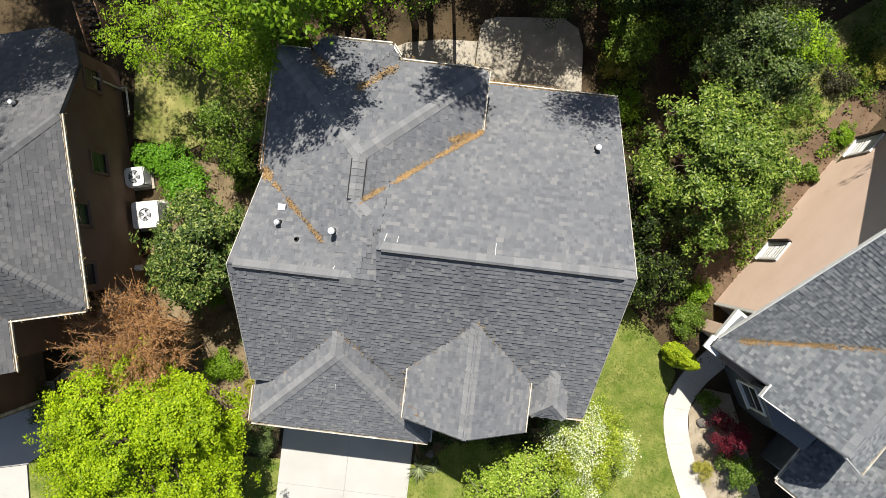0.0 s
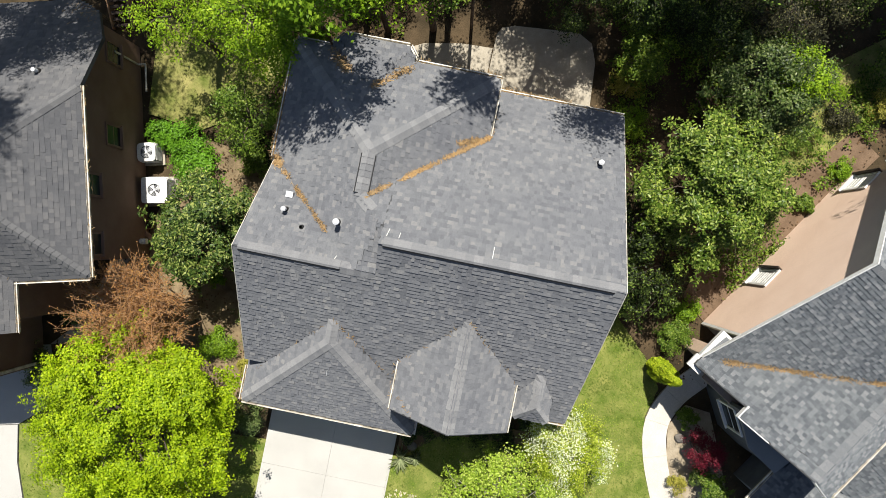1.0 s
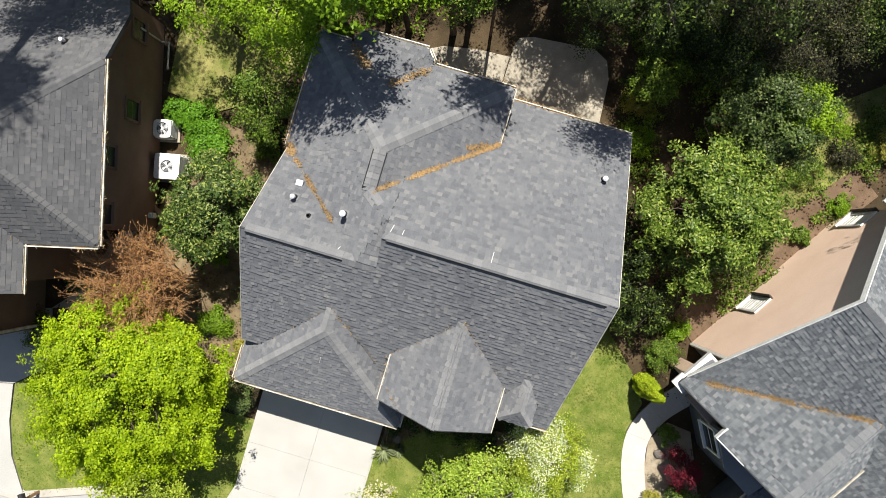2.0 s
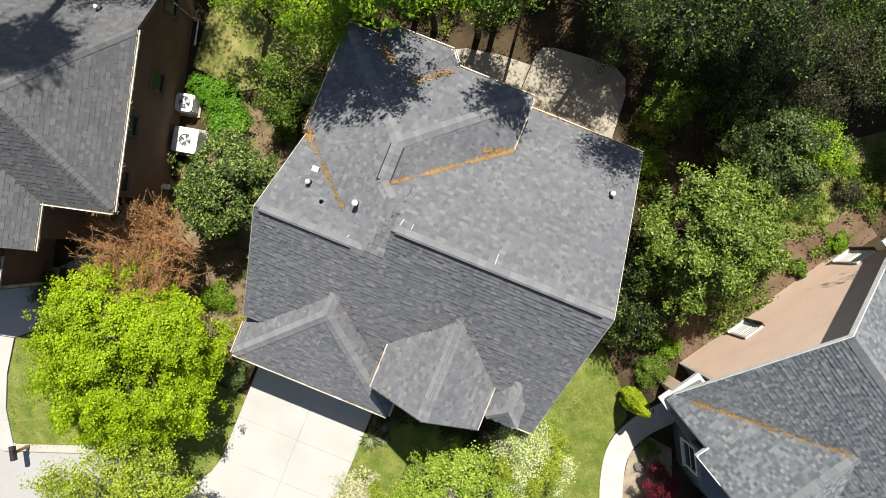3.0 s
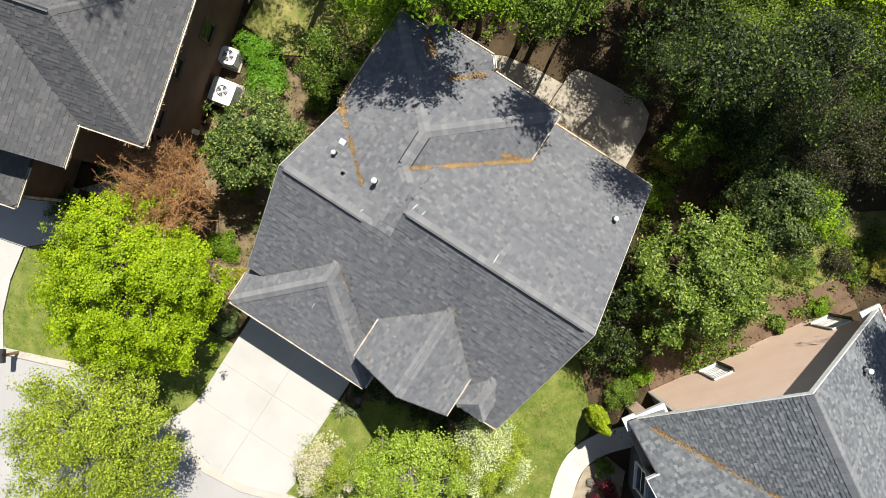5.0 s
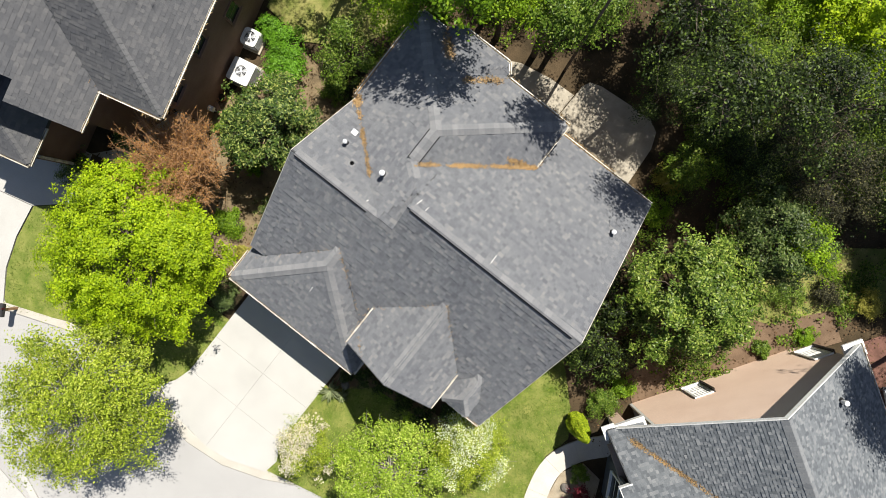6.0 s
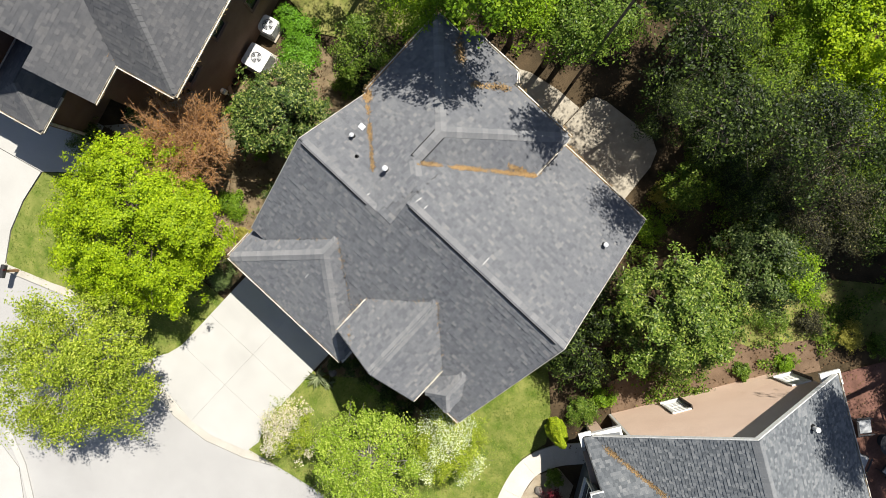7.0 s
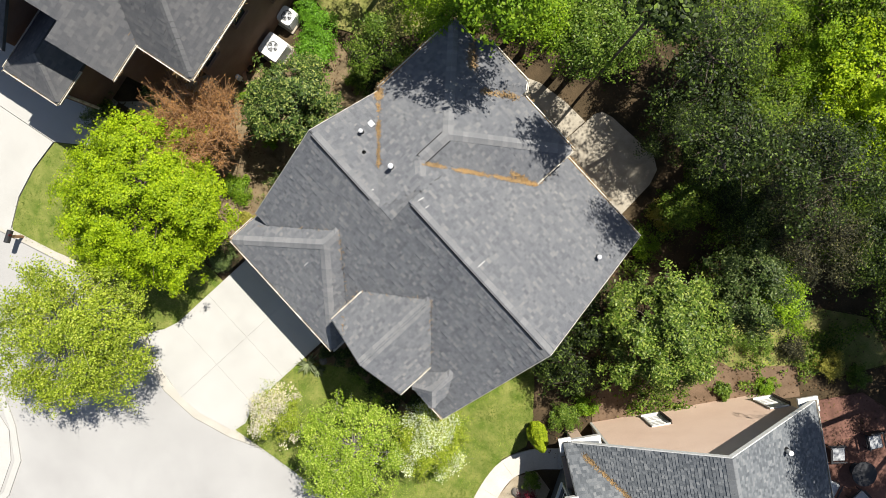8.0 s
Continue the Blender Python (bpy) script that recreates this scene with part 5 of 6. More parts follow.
tree("hardwood_tree", 5.5, 8.7, 3.4, 1.2, M_WOODLAND, "low olive-green tree beside the patio", zc=2.2, hz=1.2, clumps=140, per=24, leaf=0.11, clump_r=0.3, seed=47, fill=0.4)
tree("hardwood_tree", 6.8, 10.7, 10.6, 2.2, M_FOREST_SHADE, "tall thin woodland tree at the wood's edge, shade toned into its leaves", zc=8.6, hz=1.9, clumps=300, per=24, leaf=0.12, clump_r=0.46, seed=49, fill=0.25, limbs=60)
wood = tree("hardwood_tree", 14.6, 13.4, 6.6, 2.3, M_FOREST_SHADE, "green woodland tree behind the house, shade toned into its leaves", zc=4.2, hz=2.3, clumps=300, per=48, leaf=0.12, slim=0.28, clump_r=0.46, seed=30, group="woodland trees", fill=0.35)
dusk = tree("hardwood_tree", 6.9, 11.9, 7.0, 2.2, M_DUSK_SHADE, "thin brownish woodland tree behind the house", zc=4.6, hz=2.3, clumps=330, per=26, leaf=0.1, clump_r=0.46, seed=31, group="woodland trees", fill=0.25, limbs=24)
fresh = tree("hardwood_tree", 1.2, 12.9, 7.6, 2.3, M_WOODLAND, "fresh green woodland tree behind the patio", zc=5.0, hz=2.4, clumps=460, per=40, leaf=0.12, clump_r=0.46, seed=32, group="woodland trees", fill=0.5)
mixed = tree("hardwood_tree", 5.2, 12.8, 6.2, 1.8, M_WOODLAND, "small mid-green woodland tree behind the house", zc=4.2, hz=1.9, clumps=260, per=34, leaf=0.11, clump_r=0.4, seed=35, group="woodland trees", fill=0.4)
spring = tree("hardwood_tree", 4.3, 15.8, 7.4, 1.9, M_SPRING, "yellow-green woodland tree behind the house", zc=5.2, hz=2.0, clumps=280, per=34, leaf=0.11, clump_r=0.4, seed=36, group="woodland trees", fill=0.4)
limew = tree("maple_tree", 6.7, 15.6, 8.4, 2.7, M_LIME, "yellow-green maple standing in the woods", zc=5.6, hz=2.6, clumps=520, per=34, leaf=0.15, clump_r=0.42, seed=33, group="woodland trees", fill=0.5)
for src, spots in ((wood, ((7.3, 10.2, 0.75), (4.6, 10.7, 0.85), (3.1, 10.0, 0.7), (14.6, 11.8, 0.8), (10.4, 12.4, 1.0), (10.8, 15.6, 1.05), (12.9, 14.6, 1.1), (12.6, 16.5, 1.1), (-1.6, 13.2, 1.0), (17.0, 12.2, 1.0))),
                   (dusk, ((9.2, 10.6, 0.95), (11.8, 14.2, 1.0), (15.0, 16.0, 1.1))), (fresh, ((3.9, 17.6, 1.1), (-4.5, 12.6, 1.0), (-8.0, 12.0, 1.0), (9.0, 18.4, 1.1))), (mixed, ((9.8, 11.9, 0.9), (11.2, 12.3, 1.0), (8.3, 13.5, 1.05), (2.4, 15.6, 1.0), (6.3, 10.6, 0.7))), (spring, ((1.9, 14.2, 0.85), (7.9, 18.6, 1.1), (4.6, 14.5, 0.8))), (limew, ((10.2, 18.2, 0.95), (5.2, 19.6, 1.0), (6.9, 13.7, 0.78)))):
    for i, (x, y, s) in enumerate(spots):
        copy_thing(src, Matrix.Translation((x, y, 0)) @ Matrix.Rotation(1.3 + 2.1 * i, 4, "Z") @ Matrix.Scale(s, 4))


def bare_shrub(x, y, r, h, seed):
    """A many-stemmed shrub leaning to one side: tan stems, rusty twigs, few rust-coloured leaves."""
    rng = random.Random(seed)
    t = thing("bare_shrub", Matrix.Translation((x, y, 0)), "large many-stemmed shrub with rusty red-brown twigs", "shrub")
    sv, sf, v, f, lv, lf = [], [], [], [], [], []
    for _ in range(210):
        a = rng.uniform(0, 6.283)
        p = Vector((rng.gauss(0, 0.16), rng.gauss(0, 0.16), -0.08))
        e = Vector((math.cos(a), math.sin(a), 0)) * r * rng.random() ** 0.6 + Vector((-0.8, 0.05, 0))
        q = p + e * 0.4 + Vector((rng.gauss(0, 0.1), rng.gauss(0, 0.1), h * 0.5))
        s = p + e + Vector((0, 0, h * rng.uniform(0.7, 1.0)))
        g = q.lerp(s, 0.5) + Vector((rng.gauss(0, 0.16), rng.gauss(0, 0.16), 0.14))
        tube_lists(sv, sf, p, q, 0.024, 0.015, 5)
        tube_lists(sv, sf, q, g, 0.015, 0.009, 4)
        tube_lists(v, f, g, s, 0.009, 0.004, 4)
        for _ in range(20):
            b0 = q.lerp(g, rng.random()) if rng.random() < 0.4 else g.lerp(s, rng.random())
            b1 = b0 + Vector((rng.gauss(0, 1), rng.gauss(0, 1), rng.gauss(0.1, 0.5))) * 0.2 + e * 0.16
            tube_lists(v, f, b0, b1, 0.006, 0.003, 3)
            for _ in range(3):
                leaf_lists(lv, lf, b0.lerp(b1, rng.random()) + Vector((rng.gauss(0, 0.04), rng.gauss(0, 0.04), 0)), Vector((rng.gauss(0, 0.5), rng.gauss(0, 0.5), 1)).normalized(), rng, 0.06, 0.3)
    from_lists("stem", sv, sf, M_TANSTEM, t, "pale tan bare stems")
    from_lists("branching", v, f, M_TWIG, t)
    from_lists("foliage", lv, lf, M_RUST, t)


M_TANSTEM = surface("tan_bare_stem", (0.32, 0.22, 0.13), (0.52, 0.4, 0.25), 5.0, 0.9, 40, 0.3)
bare_shrub(-8.35, -3.15, 1.7, 5.2, 51)
for i, (x, y, rr) in enumerate(((-7.3, -4.2, 0.5), (-7.7, -1.75, 0.45), (-9.6, -1.2, 0.35))):
    shrub("shrub", x, y, rr, rr * 1.3, M_FRESH, "low fresh green shrub on the bark mulch", 55 + i, 0.08, 80, 22, "shrub", "yard shrubs")
shrub("boxwood", -5.3, -6.3, 0.62, 1.5, M_BOX, "clipped grey-green boxwood by the garage corner", 60, 0.05, 160, 26)


def conical_evergreen(x, y, r, h, seed):
    """A clipped evergreen cone: upright sprays over a lumpy core, on a short trunk."""
    rng = random.Random(seed)
    t = thing("conical_evergreen", Matrix.Translation((x, y, 0)), "dense yellow-green conical evergreen beside the path", "shrub")
    v, f = [], []
    for _ in range(9500):
        u, a = rng.random() ** 1.1, rng.uniform(0, 6.283)
        rad = r * min(1.0, 0.72 + 1.6 * u) * (1.0 - u ** 2.2) ** 0.62 * (0.9 + 0.28 * noise.noise(Vector((math.cos(a) * 2.2, math.sin(a) * 2.2, u * 6))))
        rad *= rng.uniform(0.72, 1.03)
        n = Vector((math.cos(a), math.sin(a), 0.7 + rng.gauss(0, 0.4))).normalized()
        leaf_lists(v, f, Vector((math.cos(a) * rad + 0.12 * u, math.sin(a) * rad - 0.14 * u, 0.05 + u * h)), n, rng, 0.075, 0.3)
    from_lists("foliage", v, f, M_EVERGREEN, t)
    v, f = [], []
    tube_lists(v, f, (0, 0, -0.08), (0, 0, h * 0.8), 0.05, 0.015, 7)
    from_lists("trunk", v, f, M_BARK, t)


M_EVERGREEN = leaf_mat("yellow_green_sprays", [(0, (0.12, 0.19, 0.006)), (0.5, (0.24, 0.32, 0.01)), (1, (0.4, 0.46, 0.03))], 0.6, 0.2)
conical_evergreen(8.56, -1.7, 0.43, 3.0, 61)
shrub("japanese_maple", 10.45, -4.1, 0.74, 2.5, M_RED, "small dark red ornamental maple in the mulch bed", 62, 0.07, 120, 24)
shrub("shrub", 10.05, -3.35, 0.42, 0.8, M_GREEN, "low green shrub by the curved path", 63, 0.07, 70)
shrub("shrub", 11.15, -5.55, 0.62, 1.7, M_GREEN, "green shrub in front of the porch", 64, 0.09, 90)
shrub("shrub", 10.9, -5.25, 0.45, 0.8, M_MAGNOLIA, "dark green shrub beside the red maple", 65, 0.07, 80)
shrub("shrub", 10.1, -5.75, 0.42, 0.7, M_YELLOW, "yellow-leaved low shrub beside the path", 66, 0.05, 90)
shrub("shrub", 8.95, -0.5, 0.7, 1.0, M_GREEN, "loose green shrub at the wall corner", 67, 0.09, 110)
shrub("shrub", 9.2, 0.5, 0.55, 0.8, M_FRESH, "loose green shrub at the bed's edge", 68, 0.09, 70)
shrub("ivy_hedge", -9.5, 2.85, 0.85, 1.3, M_IVY, "bright green ivy hedge behind the air conditioners", 69, 0.1, 150, 26, "hedge")
shrub("ivy_hedge", -10.6, 2.95, 0.5, 0.9, M_IVY, "bright green ivy hedge behind the air conditioners", 70, 0.1, 90, 26, "hedge")
shrub("ivy_hedge", -8.85, 1.95, 0.9, 1.4, M_IVY, "bright green ivy hedge beside the air conditioners", 71, 0.1, 150, 26, "hedge")
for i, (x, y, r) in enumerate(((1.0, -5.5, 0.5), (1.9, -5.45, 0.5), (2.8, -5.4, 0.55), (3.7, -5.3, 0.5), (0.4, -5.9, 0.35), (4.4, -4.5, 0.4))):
    shrub("shrub", x, y, r, 0.8, M_FOREST_SHADE, "evergreen shrub along the shaded front wall, shade toned into its leaves", 80 + i, 0.07, 70, 22, "shrub", "foundation shrubs")
for i, (x, y, r, mm) in enumerate(((12.0, 7.4, 0.7, M_GREEN), (13.2, 8.3, 0.6, M_DUSK_SHADE), (10.4, 5.6, 0.6, M_FRESH), (11.2, 4.6, 0.35, M_GREEN), (14.6, 9.0, 0.7, M_YELLOW), (15.9, 9.6, 0.5, M_GREEN), (-13.2, -6.3, 0.8, M_MAGNOLIA), (-12.3, -3.9, 0.6, M_MAGNOLIA), (5.9, 6.6, 0.7, M_FRESH), (5.6, 8.0, 0.6, M_YELLOW), (-8.0, 4.6, 0.6, M_GREEN), (-5.6, -3.6, 0.5, M_GREEN), (-5.7, -4.7, 0.45, M_YELLOW), (-6.0, -1.5, 0.75, M_MAGNOLIA), (-5.9, -2.7, 0.65, M_MAGNOLIA), (-6.9, -4.0, 0.6, M_FRESH), (-5.7, 1.6, 0.6, M_MAGNOLIA), (12.6, 5.0, 0.4, M_GREEN), (13.6, 6.5, 0.45, M_FRESH))):
    shrub("shrub", x, y, r, r * 1.2, mm, "loose unclipped shrub at the yard's edge", 100 + i, 0.08, 90, 22, "shrub", "yard shrubs")


def yucca(x, y, r, seed):
    rng = random.Random(seed)
    t = thing("yucca", Matrix.Translation((x, y, 0)), "spiky grey-green yucca beside the driveway", "plant")
    v, f = [], []
    for i in range(70):
        a, el, l = rng.uniform(0, 6.283), rng.uniform(0.15, 1.2), r * rng.uniform(0.7, 1.15)
        d = Vector((math.cos(a) * math.cos(el), math.sin(a) * math.cos(el), math.sin(el)))
        s = Vector((-math.sin(a), math.cos(a), 0)) * 0.022
        m = d * l * 0.6 + Vector((0, 0, 0.05))
        e = d * l + Vector((0, 0, -0.12 * l))
        k = len(v)
        v += [-s * 0.7, s * 0.7, m + s, e, m - s]
        f.append((k, k + 1, k + 2, k + 3, k + 4))
    from_lists("foliage", v, f, leaf_mat("yucca_blades", [(0, (0.2, 0.25, 0.12)), (1, (0.42, 0.46, 0.28))], 0.5, 0.1), t)


yucca(0.25, -6.9, 0.62, 91)
yucca(0.75, -6.75, 0.35, 92)


def undergrowth():
    """Low ivy, ferns and seedlings on the woodland floor, in uneven drifts."""
    rs = np.random.RandomState(140)
    p = rs.uniform((4.6, -0.5, 0.03), (19, 20, 0.3), (120000, 3))
    q = rs.uniform((-14, 3.2, 0.03), (4.6, 18, 0.3), (70000, 3))
    p = np.concatenate([p, q])
    keep = []
    for i in range(len(p)):
        x, y, z = p[i]
        if x < 5.1 and y < 6.3 and x > -5.2 or x > 9.3 and y < 1.36 * (x - 9.9) + 0.35 or x < -10.4 and y < 8.0 or -2.7 < x < 4.6 and y < 9.7 or -11.7 < x < -6.3 and y > 3.3 or 14.6 < x and 4 < y < 11:
            continue
        n = noise.noise(Vector((x * 0.55, y * 0.55, 7.7))) + 0.5 * noise.noise(Vector((x * 1.9, y * 1.9, 1.2)))
        if n > (-0.12 if 4.9 < x < 12.5 and y > 3 else 0.1) + 0.3 * rs.rand():
            keep.append(i)
    cen = p[keep]
    cen[:, 2] = 0.03 + (cen[:, 2] - 0.03) * 1.6
    nor = unit(rs.normal(size=cen.shape) * 0.45 + np.array((0, 0, 1.0)))
    v, f = leaf_quads(rs, cen, nor, 0.1, 0.32)
    ob = np_mesh("undergrowth", v, f, M_WOODLAND, None)
    tagged(ob, "low green undergrowth on the woodland floor", "undergrowth", "", "stuff")


undergrowth()


def scatter_litter():
    """Fallen leaves on the open soil round the houses."""
    rng = random.Random(77)
    v, f = [], []
    for _ in range(16000):
        x, y = rng.uniform(-13, 18), rng.uniform(-8, 18)
        if -5 < x < 5 and -12 < y < 6 or 8.6 < x < 11 and y < -2 or 0 < x < 8.6 and y < 1 or -2.7 < x < 4.6 and y < 9.7 or -11.7 < x < -6.3 and y > 3.3:
            continue
        leaf_lists(v, f, Vector((x, y, 0.035 + rng.random() * 0.02)), Vector((rng.gauss(0, 0.2), rng.gauss(0, 0.2), 1)).normalized(), rng, 0.09, 0.3)
    ob = from_lists("leaf_litter", v, f, M_LITTER)
    tagged(ob, "dry brown fallen leaves on the soil", "leaves", "", "stuff")


scatter_litter()


# ---------------------------------------------------------------- machines, furniture, small things
def condenser(x, y, w, h, rz, rounded):
    t = thing("air_conditioner", pose(x, y, 0.0, 0, 0, rz), "white outdoor air conditioner with a round top fan grille", "air conditioner", "outdoor units")
    bm = bmesh.new()
    add_box(bm, (-w / 2 - 0.08, -w / 2 - 0.08, -0.02), (w / 2 + 0.08, w / 2 + 0.08, 0.06), 0.01)
    part("pad", bm, M_PATIO, t, "grey concrete pad")
    bm = bmesh.new()
    add_box(bm, (-w / 2 + 0.02, -w / 2 + 0.02, 0.06), (w / 2 - 0.02, w / 2 - 0.02, h - 0.1), 0.1 if rounded else 0.03)
    part("coil", bm, M_DARKMETAL, t, "dark finned coil")
    for s in range(10):
        z = 0.12 + (h - 0.28) * s / 9
        for q in range(4):
            bm = bmesh.new()
            add_box(bm, (-w / 2 + 0.04, w / 2 - 0.03, z), (w / 2 - 0.04, w / 2, z + 0.03), 0.004, Matrix.Rotation(q * math.pi / 2, 4, "Z"))
            part("louvre", bm, M_ACWHITE, t)
    # top panel with a round opening
    n = 40
    rr = w * (0.36 if rounded else 0.25)
    bm = bmesh.new()
    ring, rim, low, inner = [], [], [], []
    for i in range(n):
        a = 6.28319 * i / n
        c, s = math.cos(a), math.sin(a)
        p = 5 if rounded else 14
        k = w / 2 / (abs(c) ** p + abs(s) ** p) ** (1 / p)
        rim.append(bm.verts.new((c * k, s * k, h - 0.02)))
        low.append(bm.verts.new((c * k, s * k, h - 0.1)))
        ring.append(bm.verts.new((c * rr, s * rr, h)))
        inner.append(bm.verts.new((c * rr, s * rr, h - 0.15)))
    for i in range(n):
        j = (i + 1) % n
        bm.faces.new((rim[i], rim[j], ring[j], ring[i]))
        bm.faces.new((low[i], low[j], rim[j], rim[i]))
        bm.faces.new((ring[i], ring[j], inner[j], inner[i]))
    bm.faces.new(inner)
    part("top_panel", bm, M_ACWHITE, t)
    bm = bmesh.new()
    bmesh.ops.create_cone(bm, cap_ends=True, segments=24, radius1=rr * 0.98, radius2=rr * 0.98, depth=0.02, matrix=Matrix.Translation((0, 0, h - 0.13)))
    part("fan_well", bm, M_BLACK, t, "dark fan well")
    for q in range(4):
        bm = bmesh.new()
        vs = [bm.verts.new((r * math.cos(a), r * math.sin(a), h - 0.08 + zz)) for r, a, zz in ((rr * 0.2, -0.3, 0), (rr * 0.9, -0.1, -0.02), (rr * 0.92, 0.55, 0.03), (rr * 0.2, 0.5, 0.03))]
        f = bm.faces.new(vs)
        r = bmesh.ops.extrude_face_region(bm, geom=[f])
        for e in r["geom"]:
            if isinstance(e, bmesh.types.BMVert):
                e.co.z -= 0.008
        bmesh.ops.rotate(bm, verts=bm.verts, cent=(0, 0, 0), matrix=Matrix.Rotation(q * 1.5708 + 0.4, 3, "Z"))
        part("fan_blade", bm, M_STEEL, t)
    bm = bmesh.new()
    add_tube(bm, (0, 0, h - 0.1), (0, 0, h - 0.03), rr * 0.22, rr * 0.2, 16)
    part("hub", bm, M_STEEL, t)
    g = None
    for r in (0.35, 0.55, 0.75, 0.95):
        bm = bmesh.new()
        k = 36
        for i in range(k):
            a0, a1 = 6.28319 * i / k, 6.28319 * (i + 1) / k
            add_tube(bm, (rr * r * math.cos(a0), rr * r * math.sin(a0), h + 0.005), (rr * r * math.cos(a1), rr * r * math.sin(a1), h + 0.005), 0.004, 0.004, 4, False)
        part("guard_ring", bm, M_STEEL, t)
    for i in range(8):
        a = 6.28319 * i / 8
        bm = bmesh.new()
        add_tube(bm, (rr * 0.2 * math.cos(a), rr * 0.2 * math.sin(a), h + 0.008), (rr * math.cos(a), rr * math.sin(a), h + 0.005), 0.004, 0.004, 4)
        part("guard_spoke", bm, M_STEEL, t)


condenser(-10.8, 2.2, 0.66, 0.78, 14, True)
condenser(-10.2, 0.93, 0.92, 0.92, 12, False)


def plank(x, y, z, w, d, rz):
    t = thing("wooden_plank", pose(x, y, z, 0, 0, rz), "raw pale wooden plank lying on two blocks", "plank")
    bm = bmesh.new()
    add_box(bm, (-w / 2, -d / 2, 0.2), (w / 2, d / 2, 0.25), 0.008)
    part("board", bm, M_WOOD, t)
    for s in (-1, 1):
        bm = bmesh.new()
        add_box(bm, (s * w * 0.35 - 0.07, -d / 2, -0.05), (s * w * 0.35 + 0.07, d / 2, 0.2), 0.008)
        part("block", bm, M_ROCK, t)


plank(-10.35, -0.72, 0.06, 0.8, 0.16, -28)
mt = thing("utility_meter", pose(-10.3, -0.95, 0, 0, 0, 14), "grey utility meter on a short post by the wall", "meter")
bm = bmesh.new()
add_tube(bm, (0, 0, -0.05), (0, 0, 0.7), 0.03, 0.03, 8)
part("post", bm, M_STEEL, mt)
bm = bmesh.new()
add_box(bm, (-0.13, -0.1, 0.55), (0.13, 0.1, 0.85), 0.03)
part("case", bm, M_STEEL, mt)
bm = bmesh.new()
add_tube(bm, (0, 0, 0.85), (0, 0, 0.93), 0.09, 0.07, 14)
part("dial", bm, M_WHITE, mt)


def deck_steps(x, y, rz):
    """A short flight of slatted wooden steps with two stringers."""
    t = thing("garden_steps", pose(x, y, 0.0, 0, 0, rz), "dark slatted wooden steps behind the neighbouring house", "steps")
    for i in range(8):
        bm = bmesh.new()
        add_box(bm, (-0.32, i * 0.2 - 0.8, 0.06 + i * 0.1), (0.32, i * 0.2 - 0.68, 0.1 + i * 0.1), 0.006)
        part("tread", bm, M_DARKWOOD_REVEAL, t)
    for sx in (-0.36, 0.36):
        bm = bmesh.new()
        prism(bm, [(sx - 0.025, -0.85), (sx + 0.025, -0.85), (sx + 0.025, 0.8), (sx - 0.025, 0.8)], lambda a, b: 0.55 + 0.5 * b, lambda a, b: -0.08)
        part("stringer", bm, M_WOOD, t)


deck_steps(-13.0, 7.3, 14)


def flower_pot(x, y, r, h):
    """An empty clay pot: flared wall with a thick rim and soil inside."""
    t = thing("flower_pot", Matrix.Translation((x, y, 0.0)), "empty terracotta flower pot beside the air conditioner", "pot")
    bm = bmesh.new()
    prof = [(0.0, 0.0), (r * 0.68, 0.0), (r * 0.92, h * 0.8), (r, h * 0.8), (r, h), (r * 0.86, h), (r * 0.82, h * 0.7)]
    n = 24
    rings = [[bm.verts.new((a * math.cos(6.28319 * i / n), a * math.sin(6.28319 * i / n), b)) for i in range(n)] for a, b in prof[1:]]
    for p, q in zip(rings, rings[1:]):
        for i in range(n):
            bm.faces.new((p[i], p[(i + 1) % n], q[(i + 1) % n], q[i]))
    bm.faces.new(rings[0][::-1])
    part("pot", bm, surface("terracotta", (0.36, 0.15, 0.08), (0.48, 0.23, 0.13), 6.0, 0.85), t)
    bm = bmesh.new()
    add_tube(bm, (0, 0, h * 0.55), (0, 0, h * 0.72), r * 0.76, r * 0.8, 20)
    part("soil", bm, M_GROUND, t, "dark dry soil")


flower_pot(-10.4, -0.35, 0.17, 0.3)


def boulder(x, y, r, seed):
    bm = bmesh.new()
    bmesh.ops.create_icosphere(bm, subdivisions=3, radius=r)
    for v in bm.verts:
        k = 1 + 0.3 * noise.noise(v.co * 3 + Vector((seed, 0, 0))) + 0.12 * noise.noise(v.co * 9)
        v.co = Vector((v.co.x * k, v.co.y * k * 0.8, v.co.z * k * 0.65))
    me = bpy.data.meshes.new("boulder")
    bm.to_mesh(me)
    bm.free()
    me.materials.append(M_ROCK)
    ob = new("boulder", me)
    ob.location = (x, y, r * 0.4)
    tagged(ob, "rough grey boulder in the mulch bed", "rock", "boulders")


boulder(10.05, -4.1, 0.22, 1)
boulder(0.55, -6.35, 0.2, 2)


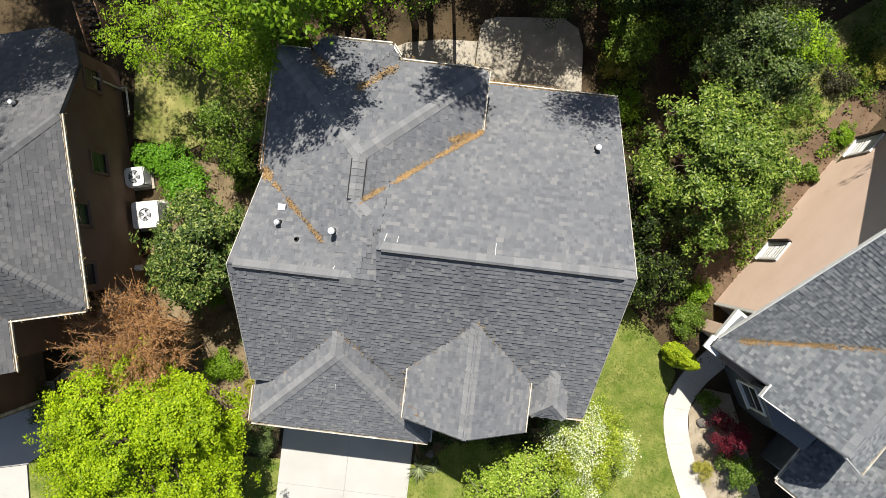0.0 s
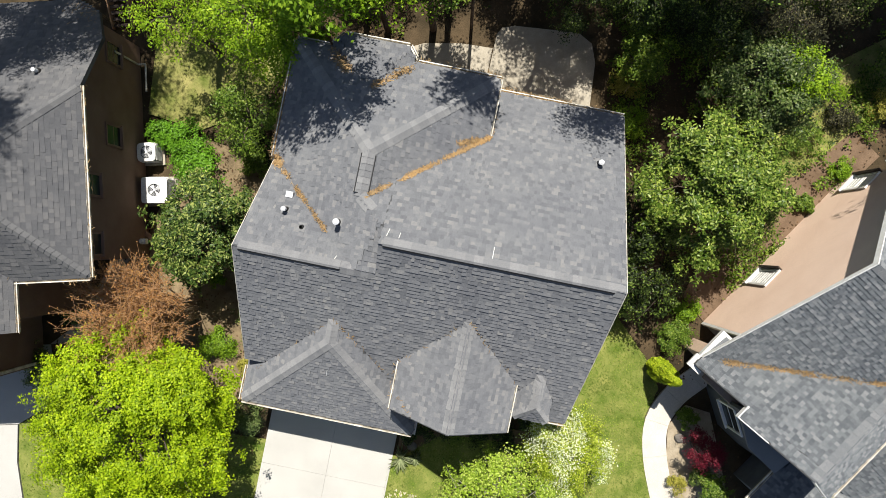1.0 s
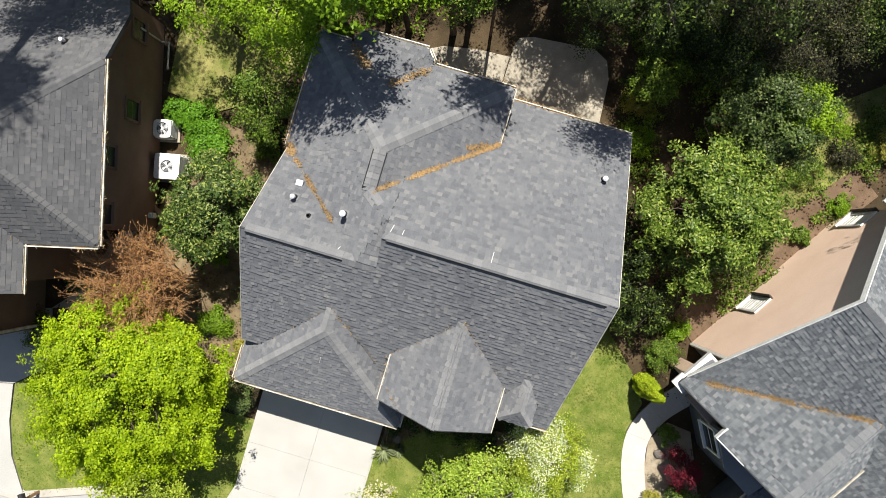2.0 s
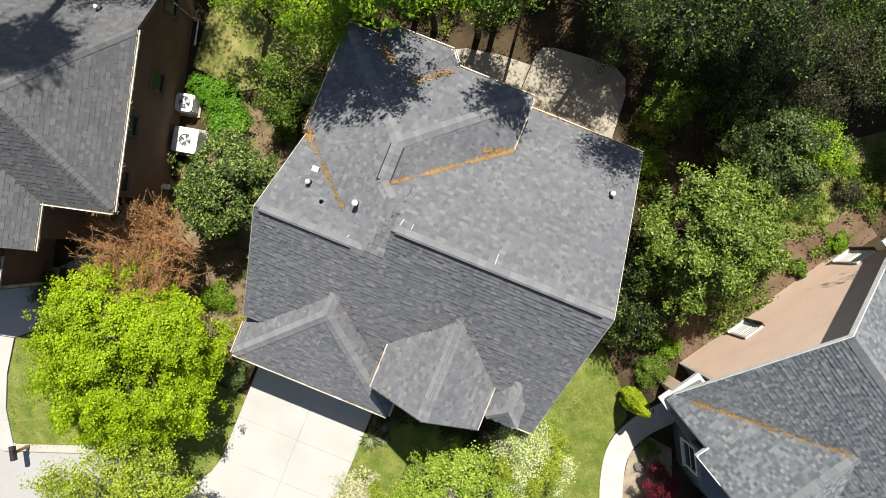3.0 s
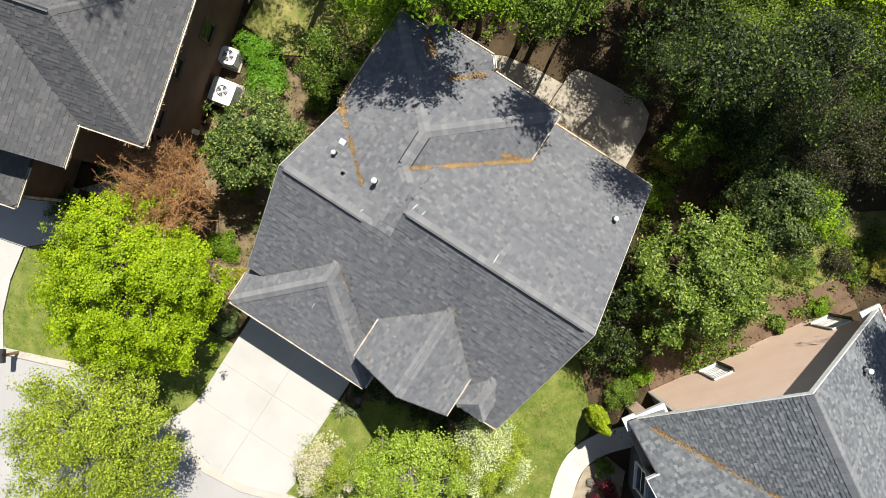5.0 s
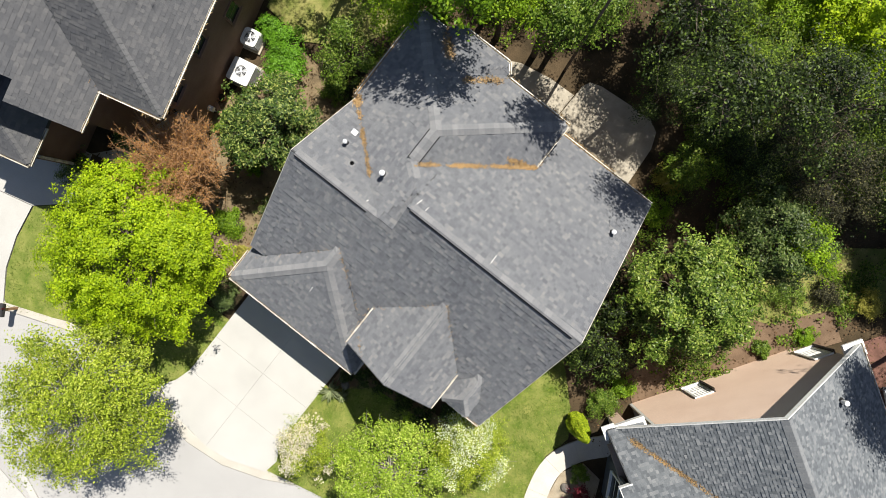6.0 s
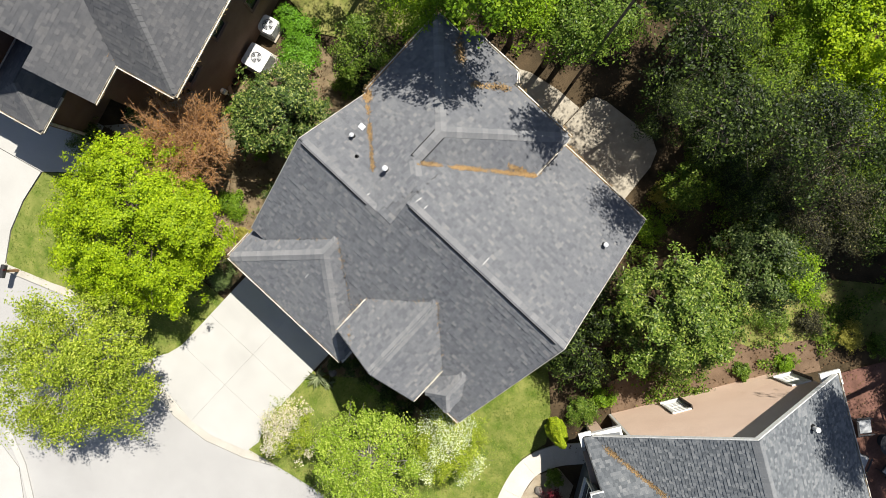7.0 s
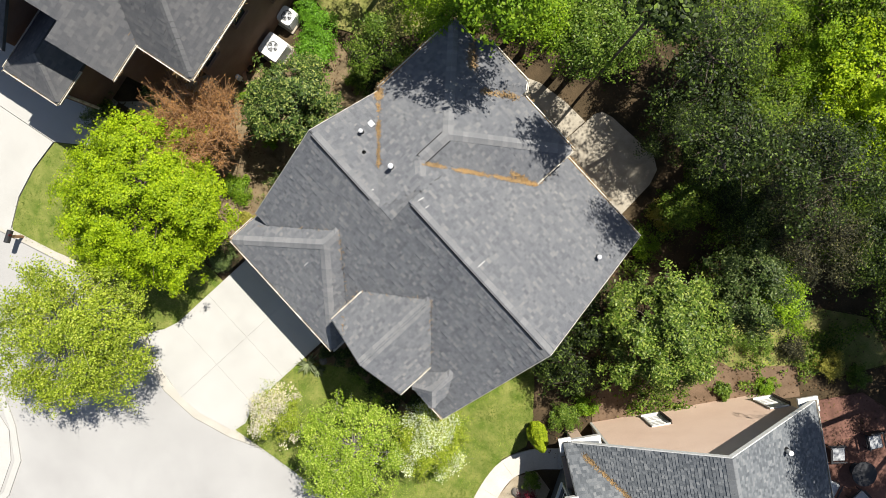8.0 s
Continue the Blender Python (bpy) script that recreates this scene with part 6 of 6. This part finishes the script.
def patio_chair(x, y, rz):
    t = thing("patio_chair", pose(x, y, 0.025, 0, 0, rz), "dark metal patio chair with a grey cushion", "chair", "patio chairs")
    for lx in (-0.28, 0.28):
        for ly in (-0.28, 0.28):
            bm = bmesh.new()
            add_tube(bm, (lx, ly, 0), (lx * 0.95, ly * 0.95, 0.4), 0.02, 0.02, 8)
            part("leg", bm, M_DARKMETAL, t)
    bm = bmesh.new()
    add_box(bm, (-0.32, -0.32, 0.36), (0.32, 0.32, 0.4), 0.01)
    part("seat_frame", bm, M_DARKMETAL, t)
    bm = bmesh.new()
    add_box(bm, (-0.28, -0.28, 0.4), (0.28, 0.28, 0.5), 0.04)
    part("seat", bm, M_CUSHION, t, "grey cushion")
    bm = bmesh.new()
    add_box(bm, (-0.3, 0.26, 0.42), (0.3, 0.36, 0.95), 0.03, Matrix.Rotation(radians(-8), 4, "X"))
    part("backrest", bm, M_DARKMETAL, t)
    for s in (-1, 1):
        bm = bmesh.new()
        add_box(bm, (s * 0.32 - 0.03, -0.3, 0.6), (s * 0.32 + 0.03, 0.34, 0.64), 0.01)
        part("armrest", bm, M_DARKMETAL, t)


patio_chair(17.55, 6.75, 140)
patio_chair(18.2, 8.2, 60)
patio_chair(18.4, 5.6, 200)
patio_chair(19.6, 6.2, 270)
tb = thing("patio_table", pose(18.75, 6.95, 0.025), "round dark patio table on the brick patio", "table")
bm = bmesh.new()
add_tube(bm, (0, 0, 0.68), (0, 0, 0.72), 0.5, 0.5, 32)
part("tabletop", bm, M_DARKMETAL, tb)
bm = bmesh.new()
add_tube(bm, (0, 0, 0.0), (0, 0, 0.68), 0.05, 0.04, 12)
part("column", bm, M_DARKMETAL, tb)
bm = bmesh.new()
add_tube(bm, (0, 0, 0.0), (0, 0, 0.05), 0.26, 0.22, 20)
part("foot", bm, M_DARKMETAL, tb)


def mailbox(x, y, rz):
    t = thing("mailbox", pose(x, y, -0.02, 0, 0, rz), "dark metal mailbox on a wooden post by the kerb", "mailbox")
    bm = bmesh.new()
    add_box(bm, (-0.05, -0.05, -0.1), (0.05, 0.05, 1.0), 0.008)
    part("post", bm, M_WOOD, t)
    bm = bmesh.new()
    add_box(bm, (-0.1, -0.26, 1.0), (0.1, 0.26, 1.12))
    for k in range(8):
        a0, a1 = math.pi * k / 8, math.pi * (k + 1) / 8
        vs = [bm.verts.new((0.1 * math.cos(a), s, 1.12 + 0.1 * math.sin(a))) for s in (-0.26, 0.26) for a in (a0, a1)]
        bm.faces.new((vs[0], vs[1], vs[3], vs[2]))
    part("box", bm, M_DARKMETAL, t)
    bm = bmesh.new()
    add_box(bm, (0.1, 0.05, 1.08), (0.115, 0.12, 1.3), 0.003)
    part("flag", bm, M_RED, t, "small red flag")


mailbox(-11.75, -12.15, 30)
